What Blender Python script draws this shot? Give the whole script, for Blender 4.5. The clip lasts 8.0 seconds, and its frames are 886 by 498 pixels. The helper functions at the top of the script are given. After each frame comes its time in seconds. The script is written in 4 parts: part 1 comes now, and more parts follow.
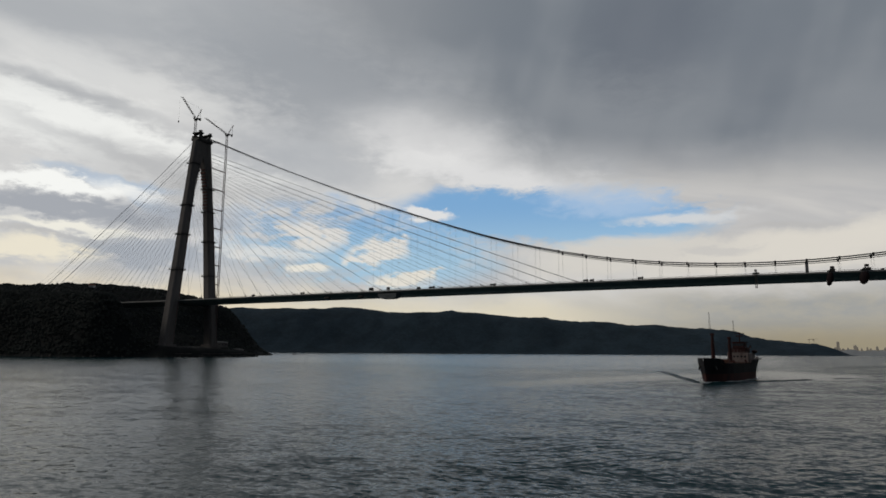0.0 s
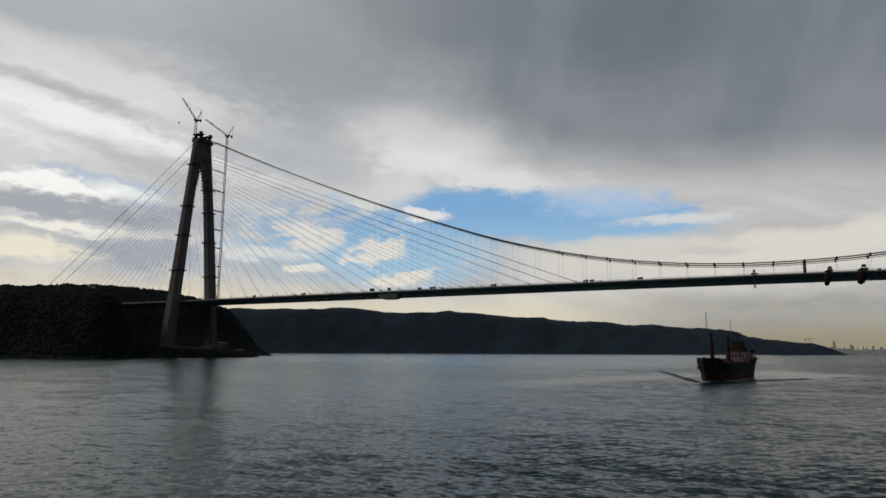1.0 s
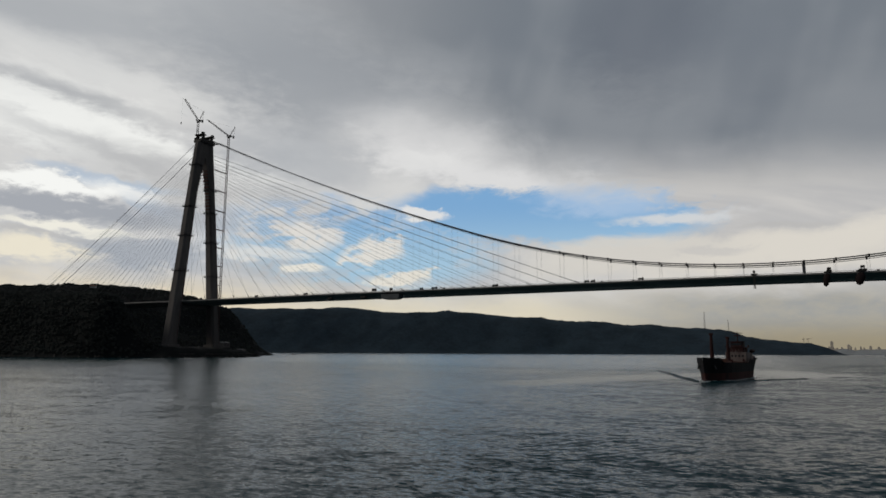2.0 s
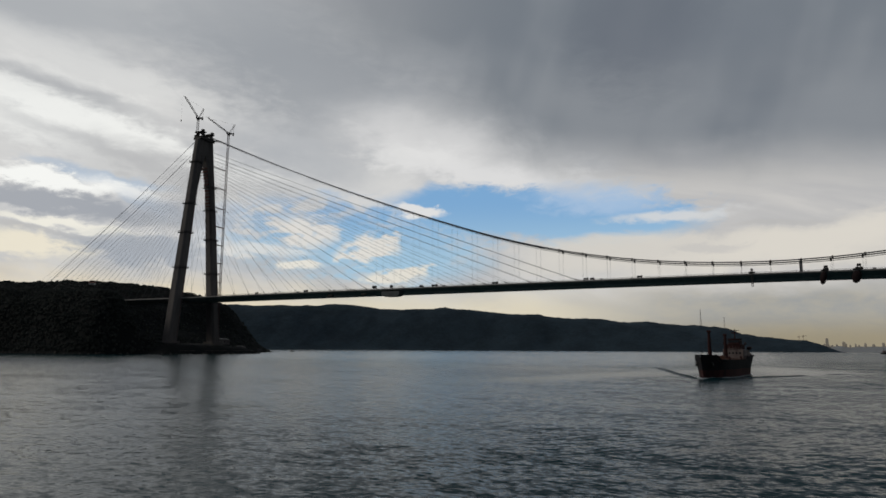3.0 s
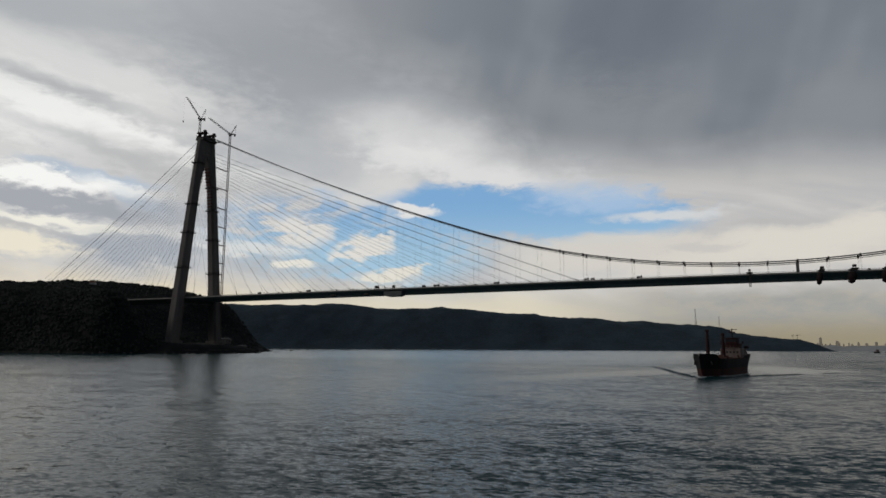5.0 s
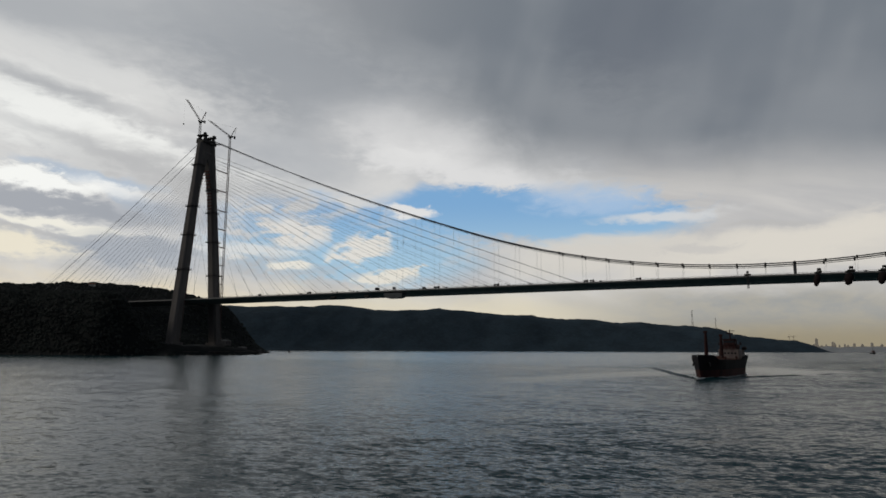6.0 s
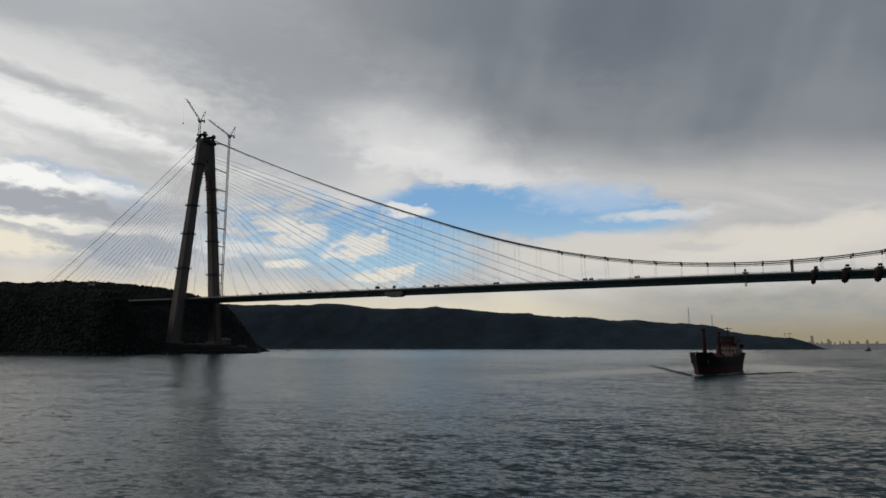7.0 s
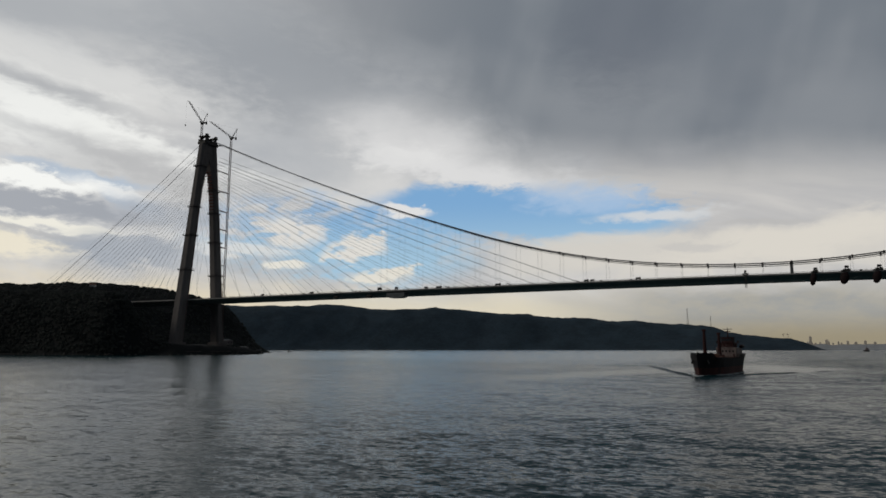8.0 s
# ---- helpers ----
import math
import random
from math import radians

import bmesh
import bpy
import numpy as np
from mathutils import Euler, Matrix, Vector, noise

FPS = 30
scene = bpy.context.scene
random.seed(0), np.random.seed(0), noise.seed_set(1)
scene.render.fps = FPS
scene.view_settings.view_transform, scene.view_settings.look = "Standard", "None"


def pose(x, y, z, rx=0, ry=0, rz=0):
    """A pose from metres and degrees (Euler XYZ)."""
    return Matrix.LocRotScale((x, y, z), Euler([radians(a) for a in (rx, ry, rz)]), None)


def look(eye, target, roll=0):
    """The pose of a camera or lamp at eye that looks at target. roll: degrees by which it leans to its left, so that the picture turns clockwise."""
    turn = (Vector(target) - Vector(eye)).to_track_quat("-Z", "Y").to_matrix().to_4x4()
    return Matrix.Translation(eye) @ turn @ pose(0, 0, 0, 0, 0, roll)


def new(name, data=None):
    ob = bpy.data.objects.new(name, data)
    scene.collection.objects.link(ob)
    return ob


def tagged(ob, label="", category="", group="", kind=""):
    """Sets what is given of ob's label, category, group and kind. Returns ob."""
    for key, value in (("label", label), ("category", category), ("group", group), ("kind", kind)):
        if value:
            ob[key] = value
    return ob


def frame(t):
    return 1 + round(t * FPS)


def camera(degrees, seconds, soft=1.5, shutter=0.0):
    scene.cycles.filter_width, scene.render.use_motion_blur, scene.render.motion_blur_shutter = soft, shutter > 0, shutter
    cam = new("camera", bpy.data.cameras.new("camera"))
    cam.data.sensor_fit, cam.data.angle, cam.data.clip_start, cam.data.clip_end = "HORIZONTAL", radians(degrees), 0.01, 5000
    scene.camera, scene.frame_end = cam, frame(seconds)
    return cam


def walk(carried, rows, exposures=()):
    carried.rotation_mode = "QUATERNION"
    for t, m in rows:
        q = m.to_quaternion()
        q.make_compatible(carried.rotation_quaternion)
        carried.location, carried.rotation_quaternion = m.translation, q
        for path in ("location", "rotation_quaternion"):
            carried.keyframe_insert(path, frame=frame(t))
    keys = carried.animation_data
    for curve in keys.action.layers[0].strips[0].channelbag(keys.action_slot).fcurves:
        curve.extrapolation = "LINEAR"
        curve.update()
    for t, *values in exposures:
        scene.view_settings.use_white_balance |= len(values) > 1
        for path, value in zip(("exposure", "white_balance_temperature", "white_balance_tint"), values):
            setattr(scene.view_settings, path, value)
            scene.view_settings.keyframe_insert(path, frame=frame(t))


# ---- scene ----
cam = camera(67.8, 8.0, soft=1.6)


# ---------------------------------------------------------------- camera path
def sight(t, yaw, pitch, roll):
    """The pose on the boat's straight course, yaw in degrees left of +Y."""
    eye = Vector((694.6 - 1.6 * t, -648.8 - 5.72 * t, 9.5))
    a, b = radians(yaw), radians(pitch)
    return look(eye, eye + Vector((-math.sin(a) * math.cos(b), math.cos(a) * math.cos(b), math.sin(b))) * 100, roll)


PATH = [
    (0.0, 26.13, 8.82, 0.36), (0.5, 26.01, 8.81, 0.32), (1.0, 25.86, 8.83, 0.25), (1.5, 25.80, 8.87, 0.25),
    (3.0, 25.39, 8.55, 0.32), (3.5, 25.25, 8.44, 0.32), (4.0, 25.10, 8.36, 0.32), (4.5, 25.02, 8.40, 0.32),
    (6.0, 24.65, 8.61, 0.22), (6.5, 24.44, 8.54, 0.18), (7.0, 24.34, 8.45, 0.08), (7.5, 24.27, 8.49, 0.03),
    (8.0, 24.21, 8.52, 0.04),
]
walk(cam, [(t, sight(t, a, b, c)) for t, a, b, c in PATH])

# ---------------------------------------------------------------- sky and sun
SUN_AZ, SUN_EL = -120.0, 26.0     # degrees, azimuth right of +Y


def nodes_of(tree):
    """Small helpers that add a node and wire its inputs."""
    def put(kind, ins=(), operation=""):
        n = tree.nodes.new(kind)
        if operation:
            n.operation = operation
        for i, v in (ins.items() if isinstance(ins, dict) else enumerate(ins)):
            if isinstance(v, bpy.types.NodeSocket):
                tree.links.new(v, n.inputs[i])
            elif v is not None:
                n.inputs[i].default_value = v
        return n

    def mth(op, a, b=0.0, c=0.0):
        return put("ShaderNodeMath", (a, b, c), operation=op).outputs[0]

    def step(x, lo, hi):
        n = put("ShaderNodeMapRange", (x, lo, hi, 0.0, 1.0))
        n.interpolation_type = "SMOOTHSTEP"
        return n.outputs[0]

    def mix(f, a, b):
        n = put("ShaderNodeMix")
        n.data_type = "RGBA"
        for i, v in ((0, f), (6, a), (7, b)):
            if isinstance(v, bpy.types.NodeSocket):
                tree.links.new(v, n.inputs[i])
            else:
                n.inputs[i].default_value = v if i == 0 else (*v, 1.0)
        return n.outputs[2]

    def fbm(vec, scale, detail=5.0, rough=0.55, warp=0.0):
        n = put("ShaderNodeTexNoise", {"Vector": vec, "Scale": scale, "Detail": detail, "Roughness": rough, "Distortion": warp})
        return n.outputs[0]
    return put, mth, step, mix, fbm


def lin(r, g, b):
    """Linear colour from 0..255 display values."""
    return tuple((c / 255 / 12.92) if c < 10.3 else ((c / 255 + 0.055) / 1.055) ** 2.4 for c in (r, g, b))


def make_world():
    w = bpy.data.worlds.new("sky")
    scene.world = w
    w.use_nodes = True
    tree = w.node_tree
    tree.nodes.clear()
    put, mth, step, mix, fbm = nodes_of(tree)
    d = put("ShaderNodeTexCoord").outputs["Generated"]
    sep = put("ShaderNodeSeparateXYZ", (d,)).outputs
    # azimuth right of the bridge's cross axis and height, in degrees
    az = mth("MULTIPLY", mth("ARCTAN2", sep[0], sep[1]), 57.2958)
    el = mth("MULTIPLY", mth("ARCSINE", sep[2]), 57.2958)
    u = mth("ADD", az, 25.0)
    flat = put("ShaderNodeCombineXYZ", (mth("MULTIPLY", u, 0.1), mth("MULTIPLY", el, 0.24), 0.0)).outputs[0]
    round_ = put("ShaderNodeCombineXYZ", (mth("MULTIPLY", u, 0.1), mth("MULTIPLY", el, 0.12), 3.0)).outputs[0]
    # veils falling from the dark cloud lean steeply
    veil = put("ShaderNodeCombineXYZ", (mth("MULTIPLY", mth("ADD", u, mth("MULTIPLY", el, -0.35)), 0.22), mth("MULTIPLY", el, 0.045), 7.0)).outputs[0]
    big = fbm(round_, 0.9, 6.0, 0.55, 0.3)
    streak = fbm(flat, 1.6, 7.0, 0.6, 0.4)
    fine = fbm(flat, 4.5, 6.0, 0.62, 0.3)
    fall = fbm(veil, 1.0, 2.5, 0.45, 0.0)
    uw = mth("ADD", u, mth("MULTIPLY_ADD", big, 14.0, -7.0))
    vw = mth("ADD", el, mth("MULTIPLY_ADD", streak, 7.0, -3.5))
    # thin bright cloud with grey bands; the bands slope down to the right
    slope = put("ShaderNodeCombineXYZ", (mth("MULTIPLY", u, 0.05), mth("MULTIPLY", mth("ADD", el, mth("MULTIPLY", u, 0.16)), 0.22), 5.0)).outputs[0]
    band = fbm(slope, 1.25, 5.0, 0.5, 0.5)
    soft = mth("ADD", mth("MULTIPLY", band, 0.5), mth("MULTIPLY", big, 0.5))
    ub = mth("ADD", u, mth("MULTIPLY_ADD", big, 5.0, -2.5))
    vb = mth("ADD", el, mth("MULTIPLY_ADD", streak, 2.4, -1.2))
    rag = mth("SUBTRACT", fine, 0.5)

    def cloud(cu, cv, ru, rv, lean=0.0, blur=1.0, torn=1.0):
        """Coverage of a ragged patch of cloud or clear sky; lean: degrees by which it falls to the right."""
        c, s = math.cos(radians(lean)), math.sin(radians(lean))
        du, dv = mth("SUBTRACT", ub, cu), mth("SUBTRACT", vb, cv)
        a = mth("MULTIPLY_ADD", du, c / ru, mth("MULTIPLY", dv, -s / ru))
        b = mth("MULTIPLY_ADD", du, s / rv, mth("MULTIPLY", dv, c / rv))
        a, b = mth("MULTIPLY_ADD", rag, 0.9 * torn, a), mth("MULTIPLY_ADD", rag, 1.4 * torn, b)
        return step(mth("SQRT", mth("MULTIPLY_ADD", a, a, mth("MULTIPLY", b, b))), 1.0 + blur / 2, 1.0 - blur / 2)

    def lay(under, rows):
        for tone, strength, *shape in rows:
            under = mix(mth("MULTIPLY", cloud(*shape), strength), under, lin(*tone))
        return under
    col = mix(step(soft, 0.36, 0.60), lin(178, 180, 184), lin(212, 211, 210))
    # the right half is a softer grey
    col = mix(mth("MULTIPLY", step(uw, 6.0, 18.0), 0.8), col, mix(step(band, 0.38, 0.6), lin(180, 179, 180), lin(200, 197, 194)))
    col = mix(mth("MULTIPLY", step(vb, 20.5, 25.0), 0.75), col, lin(170, 173, 177))
    col = lay(col, (
        # bright field of cloud on the sunny side, with grey wisps falling across it
        ((218, 218, 217), 0.7, -29.0, 20.9, 9.0, 1.3, 10, 1.8, 0.8), ((243, 243, 240), 0.9, -29.5, 16.8, 11.0, 2.2, 12, 1.4, 1.3),
        ((158, 160, 165), 0.7, -31.5, 19.1, 6.5, 0.5, 9, 1.7, 1.0), ((176, 177, 180), 0.55, -30.0, 15.7, 5.5, 0.5, 15, 1.7, 1.2),
        ((176, 176, 178), 0.75, -23.6, 14.0, 6.0, 1.4, 12, 1.6, 1.6), ((186, 186, 188), 0.6, -20.0, 16.8, 5.0, 1.0, 14, 1.3, 1.6),
        # grey veil beyond the tower
        ((152, 156, 162), 0.9, -12.0, 22.6, 11.0, 4.6, 14, 1.4, 0.8), ((174, 177, 182), 0.7, -13.0, 16.0, 6.0, 2.2, 10, 1.3, 1.2),
        # the bright heap above the clear gap
        ((218, 217, 217), 0.85, 0.5, 17.4, 9.0, 2.6, 12, 1.2, 0.9), ((232, 231, 230), 0.5, -2.5, 16.4, 4.0, 1.2, 5, 1.1, 1.4),
        ((222, 221, 221), 0.8, 4.5, 14.8, 6.5, 0.9, 4, 1.0, 1.4)))
    # clear sky between the clouds, its blue from the sky texture
    sky = put("ShaderNodeTexSky")
    sky.sky_type, sky.sun_disc = "NISHITA", False
    sky.sun_elevation, sky.sun_rotation = radians(SUN_EL), radians(SUN_AZ)
    sky.altitude, sky.air_density, sky.dust_density = 10.0, 1.0, 0.6
    blue = put("ShaderNodeVectorMath", (sky.outputs[0],), operation="SCALE")
    blue.inputs["Scale"].default_value = 0.085
    bl = mix(0.85, blue.outputs[0], mix(step(el, 7.0, 13.0), lin(166, 200, 224), lin(126, 172, 216)))
    clear = mth("MAXIMUM", cloud(4.0, 11.6, 9.0, 2.2, 3, 0.5, 0.9), cloud(13.0, 10.9, 8.5, 2.0, 1, 0.7, 1.0))
    low = cloud(-5.5, 8.6, 8.0, 3.0, 4, 0.8, 1.6)
    mottled = mth("MULTIPLY", cloud(-11.5, 9.2, 8.0, 3.0, 0, 0.9, 1.0), mth("MULTIPLY", step(fine, 0.62, 0.44), 0.85))
    side = mth("MULTIPLY", mth("MAXIMUM", cloud(-28.0, 13.0, 4.5, 0.45, 6, 1.2, 2.0), cloud(-25.0, 11.4, 2.6, 0.6, 24, 1.2, 2.0)), 0.38)
    col = mix(mth("MAXIMUM", mth("MAXIMUM", clear, mottled), mth("MAXIMUM", low, side)), col, bl)
    col = lay(col, (
        # thin haze and a flat tongue of cloud in the gap
        ((172, 194, 220), 0.75, 12.5, 12.7, 5.0, 1.2, 4, 1.2, 1.2), ((214, 214, 214), 0.85, 18.8, 10.9, 5.0, 0.5, -2, 1.0, 1.4),
        # small bright heaps
        ((230, 227, 224), 0.9, -2.4, 11.9, 2.1, 0.6, 6, 0.7, 2.2), ((228, 222, 213), 0.9, -6.8, 8.6, 2.6, 1.05, -8, 0.7, 3.0),
        ((228, 222, 214), 0.85, -12.8, 9.9, 2.6, 1.1, 8, 0.9, 3.0), ((232, 227, 216), 0.9, -13.0, 6.9, 1.6, 0.35, 0, 0.8, 2.0),
        ((230, 223, 210), 0.9, -4.4, 6.2, 2.6, 0.6, -4, 0.8, 3.0), ((226, 224, 220), 0.7, -16.5, 8.0, 3.5, 0.5, 0, 1.0, 2.4),
        # banks of cloud low on the sunny side
        ((248, 248, 245), 0.95, -32.0, 12.3, 4.8, 0.75, 2, 0.8, 2.4), ((242, 242, 240), 0.7, -26.0, 12.2, 3.0, 0.5, 14, 1.0, 2.4),
        ((160, 164, 172), 0.9, -31.0, 10.6, 8.0, 0.85, 3, 0.9, 2.2), ((174, 178, 186), 0.7, -22.0, 10.6, 4.5, 1.0, 8, 1.2, 2.0),
        ((242, 238, 226), 0.9, -31.0, 9.2, 5.0, 0.33, 1, 1.0, 1.8), ((186, 184, 182), 0.6, -33.0, 8.6, 4.5, 0.25, 2, 1.0, 1.6),
        ((240, 231, 210), 0.85, -33.5, 7.3, 3.4, 0.9, 0, 1.0, 1.6), ((160, 167, 178), 0.8, -25.2, 7.6, 5.2, 1.4, 4, 0.8, 1.8)))
    # warm light low over the horizon; to the right a bright bank, then grey haze under it
    low_el = mth("ADD", el, mth("MULTIPLY_ADD", streak, 3.0, -1.5))
    warm = mix(step(u, 2.0, 24.0), lin(226, 215, 188), lin(186, 181, 170))
    col = mix(mth("MULTIPLY", step(low_el, 6.2, 2.4), 0.85), col, warm)
    glow = mth("MULTIPLY", step(u, -6.0, -24.0), step(low_el, 7.0, 3.5))
    col = mix(mth("MULTIPLY", glow, 0.55), col, lin(234, 216, 182))
    bank = mth("MULTIPLY", step(uw, 0.0, 10.0), mth("MULTIPLY", step(low_el, 5.2, 7.0), step(vb, 9.8, 8.8)))
    col = mix(mth("MULTIPLY", bank, 0.85), col, lin(213, 208, 200))
    col = lay(col, (((221, 215, 205), 0.7, 29.0, 8.2, 9.0, 1.4, -6, 1.0, 1.2), ((196, 193, 190), 0.7, 21.5, 8.1, 3.0, 0.45, 0, 0.9, 2.4),
                    ((186, 184, 182), 0.6, 27.5, 9.9, 3.5, 0.22, 0, 1.1, 2.0)))
    haze = mth("MULTIPLY", step(u, 8.0, 24.0), step(low_el, 5.6, 3.6))
    col = mix(mth("MULTIPLY", haze, 0.8), col, mix(step(fine, 0.25, 0.75), lin(147, 150, 152), lin(166, 162, 152)))
    col = mix(mth("MULTIPLY", mth("MULTIPLY", step(u, 6.0, 28.0), step(el, 3.2, 0.6)), 0.8), col, lin(150, 138, 111))
    # the grey rain cloud overhead
    dip = mth("SUBTRACT", mth("MULTIPLY", mth("MAXIMUM", mth("SUBTRACT", 9.0, uw), 0.0), 0.52), mth("MULTIPLY", mth("MAXIMUM", mth("SUBTRACT", u, 9.0), 0.0), 0.10))
    rise = mth("SUBTRACT", mth("ADD", el, mth("MULTIPLY_ADD", soft, 6.0, -3.0)), mth("ADD", 16.2, dip))
    wide = mth("ADD", 3.0, mth("MULTIPLY", mth("MAXIMUM", mth("SUBTRACT", 14.0, u), 0.0), 0.13))
    storm = step(mth("DIVIDE", rise, wide), -1.0, 1.0)
    lump = fbm(round_, 1.1, 2.5, 0.45, 0.0)
    grey = mix(step(mth("ADD", mth("MULTIPLY", fall, 0.4), mth("MULTIPLY", lump, 0.6)), 0.38, 0.62), lin(112, 119, 128), lin(130, 135, 142))
    grey = mix(step(u, 8.0, -16.0), grey, lin(146, 149, 154))
    grey = lay(grey, (((98, 105, 116), 0.8, 17.0, 26.5, 5.5, 5.0, 0, 1.2, 0.5), ((108, 115, 125), 0.35, 25.0, 23.0, 4.5, 5.0, 24, 1.3, 0.5)))
    col = mix(mth("MULTIPLY", storm, 0.95), col, grey)
    # overhead and behind, the dark cover goes on
    behind = mth("MAXIMUM", step(el, 32.0, 46.0), step(mth("ABSOLUTE", u), 48.0, 75.0))
    col = mix(behind, col, mix(streak, lin(60, 65, 72), lin(98, 102, 108)))
    cool = put("ShaderNodeVectorMath", (col, (0.993, 1.0, 0.997)), operation="MULTIPLY").outputs[0]
    bg = put("ShaderNodeBackground", (cool, 1.0))
    put("ShaderNodeOutputWorld", (bg.outputs[0],))


make_world()
sun = new("sun", bpy.data.lights.new("sun", "SUN"))
sun.data.energy, sun.data.angle, sun.data.color = 0.6, radians(14), (1.0, 0.93, 0.82)
sun.matrix_world = look((0, 0, 900), (-math.sin(radians(SUN_AZ)) * 900, -math.cos(radians(SUN_AZ)) * 900, 900 - 900 * math.tan(radians(SUN_EL))))


# ---------------------------------------------------------------- materials
def material(name, base, dark, rough=0.7, metal=0.0, scale=0.3, bump=0.0, fine=4.0, streaks=False):
    """Two-scale mottled surface between two colours, with a fine relief."""
    m = bpy.data.materials.new(name)
    m.use_nodes = True
    tree = m.node_tree
    put, mth, step, mix, fbm = nodes_of(tree)
    bsdf = tree.nodes["Principled BSDF"]
    co = put("ShaderNodeTexCoord").outputs["Object"]
    if streaks:
        co = put("ShaderNodeMapping", {"Vector": co, "Scale": (1, 1, 0.12)}).outputs[0]
    a, b = fbm(co, scale, 4.0), fbm(co, scale * fine, 5.0, 0.65)
    f = step(mth("ADD", mth("MULTIPLY", a, 0.6), mth("MULTIPLY", b, 0.4)), 0.36, 0.64)
    tree.links.new(mix(f, dark, base), bsdf.inputs["Base Color"])
    tree.links.new(mth("MULTIPLY_ADD", b, 0.3, rough - 0.15), bsdf.inputs["Roughness"])
    bsdf.inputs["Metallic"].default_value = metal
    bsdf.inputs["Specular IOR Level"].default_value = 0.25
    if bump:
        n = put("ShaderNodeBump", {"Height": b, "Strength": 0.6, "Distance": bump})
        tree.links.new(n.outputs[0], bsdf.inputs["Normal"])
    return m


CONCRETE = material("concrete", (0.20, 0.182, 0.172), (0.125, 0.115, 0.11), 0.85, scale=0.05, bump=0.05, fine=12, streaks=True)
DECK_STEEL = material("grey_deck_paint", (0.40, 0.395, 0.385), (0.30, 0.298, 0.292), 0.55, scale=0.08, fine=8)
DARK_STEEL = material("dark_steel", (0.07, 0.065, 0.06), (0.035, 0.033, 0.03), 0.6, scale=0.4)
CABLE = material("cable_sheath", (0.15, 0.155, 0.165), (0.09, 0.095, 0.10), 0.6, scale=0.05)
RED_STEEL = material("red_scaffold_paint", (0.13, 0.035, 0.03), (0.07, 0.022, 0.02), 0.6, scale=0.2)
CRANE_PAINT = material("crane_paint", (0.12, 0.07, 0.06), (0.06, 0.035, 0.032), 0.6, scale=0.3)
SHEETING = material("dark_maroon_sheeting", (0.030, 0.017, 0.019), (0.014, 0.009, 0.010), 0.85, scale=0.4, bump=0.15)
TARP = material("grey_tarpaulin", (0.17, 0.18, 0.185), (0.11, 0.12, 0.125), 0.8, scale=0.3, bump=0.1)
SCRUB = material("dark_scrub", (0.052, 0.058, 0.052), (0.022, 0.026, 0.024), 0.95, scale=0.02, bump=1.0, fine=9)
# woods tinted blue: the colour stands in for haze over the strait
WOODS = material("haze_blue_woods", (0.046, 0.074, 0.098), (0.028, 0.046, 0.062), 0.95, scale=0.008, bump=3.0, fine=8)


def make_hill_ground():
    """Dark thicket floor with bare, lighter patches high on the hill."""
    m = material("dark_thicket_floor", (0.014, 0.0165, 0.0165), (0.009, 0.011, 0.011), 0.95, scale=0.02, bump=0.8, fine=9)
    tree = m.node_tree
    put, mth, step, mix, fbm = nodes_of(tree)
    bsdf = tree.nodes["Principled BSDF"]
    floor_tone = bsdf.inputs["Base Color"].links[0].from_socket
    co = put("ShaderNodeTexCoord").outputs["Object"]
    high = step(put("ShaderNodeSeparateXYZ", (co,)).outputs[2], 80.0, 98.0)
    bare = mth("MULTIPLY", high, step(fbm(co, 0.012, 4.0, 0.6, 0.4), 0.40, 0.60))
    tree.links.new(mix(mth("MULTIPLY", bare, 0.8), floor_tone, (0.050, 0.045, 0.042)), bsdf.inputs["Base Color"])
    return m


SOIL = make_hill_ground()
ROCK = material("shore_rock", (0.07, 0.066, 0.06), (0.025, 0.024, 0.022), 0.9, scale=0.1, bump=0.4)
PALE_WALL = material("pale_render", (0.74, 0.73, 0.70), (0.62, 0.61, 0.59), 0.85, scale=0.05)
ROOF_TILE = material("clay_roof", (0.30, 0.13, 0.08), (0.18, 0.08, 0.05), 0.85, scale=0.2)
HULL_BLACK = material("black_hull_paint", (0.024, 0.023, 0.025), (0.012, 0.011, 0.012), 0.85, scale=0.25, fine=6, streaks=True)
HULL_RED = material("red_boot_topping", (0.085, 0.030, 0.026), (0.035, 0.016, 0.015), 0.85, scale=0.3, fine=6, streaks=True)
SHIP_WHITE = material("weathered_white_paint", (0.24, 0.20, 0.19), (0.12, 0.09, 0.085), 0.6, scale=0.4, fine=6, streaks=True)
SHIP_RED = material("red_ship_paint", (0.058, 0.018, 0.018), (0.026, 0.010, 0.010), 0.75, scale=0.5)
HATCH_GREEN = material("hatch_paint", (0.16, 0.07, 0.05), (0.08, 0.04, 0.03), 0.6, scale=0.4)
FOAM = material("foam", (0.80, 0.82, 0.82), (0.45, 0.50, 0.52), 0.9, scale=0.8, bump=0.1)
# city walls and shore: pale, washed-out colours imitate the haze before them
HAZY = material("haze_pale_concrete", (0.72, 0.65, 0.56), (0.64, 0.58, 0.50), 0.9, scale=0.01)
HAZY_SHORE = material("haze_toned_shore", (0.48, 0.49, 0.49), (0.40, 0.41, 0.42), 0.9, scale=0.01)
GLASS = bpy.data.materials.new("dark_glass")
GLASS.use_nodes = True
GLASS.node_tree.nodes["Principled BSDF"].inputs["Base Color"].default_value = (0.02, 0.025, 0.03, 1)
GLASS.node_tree.nodes["Principled BSDF"].inputs["Roughness"].default_value = 0.08


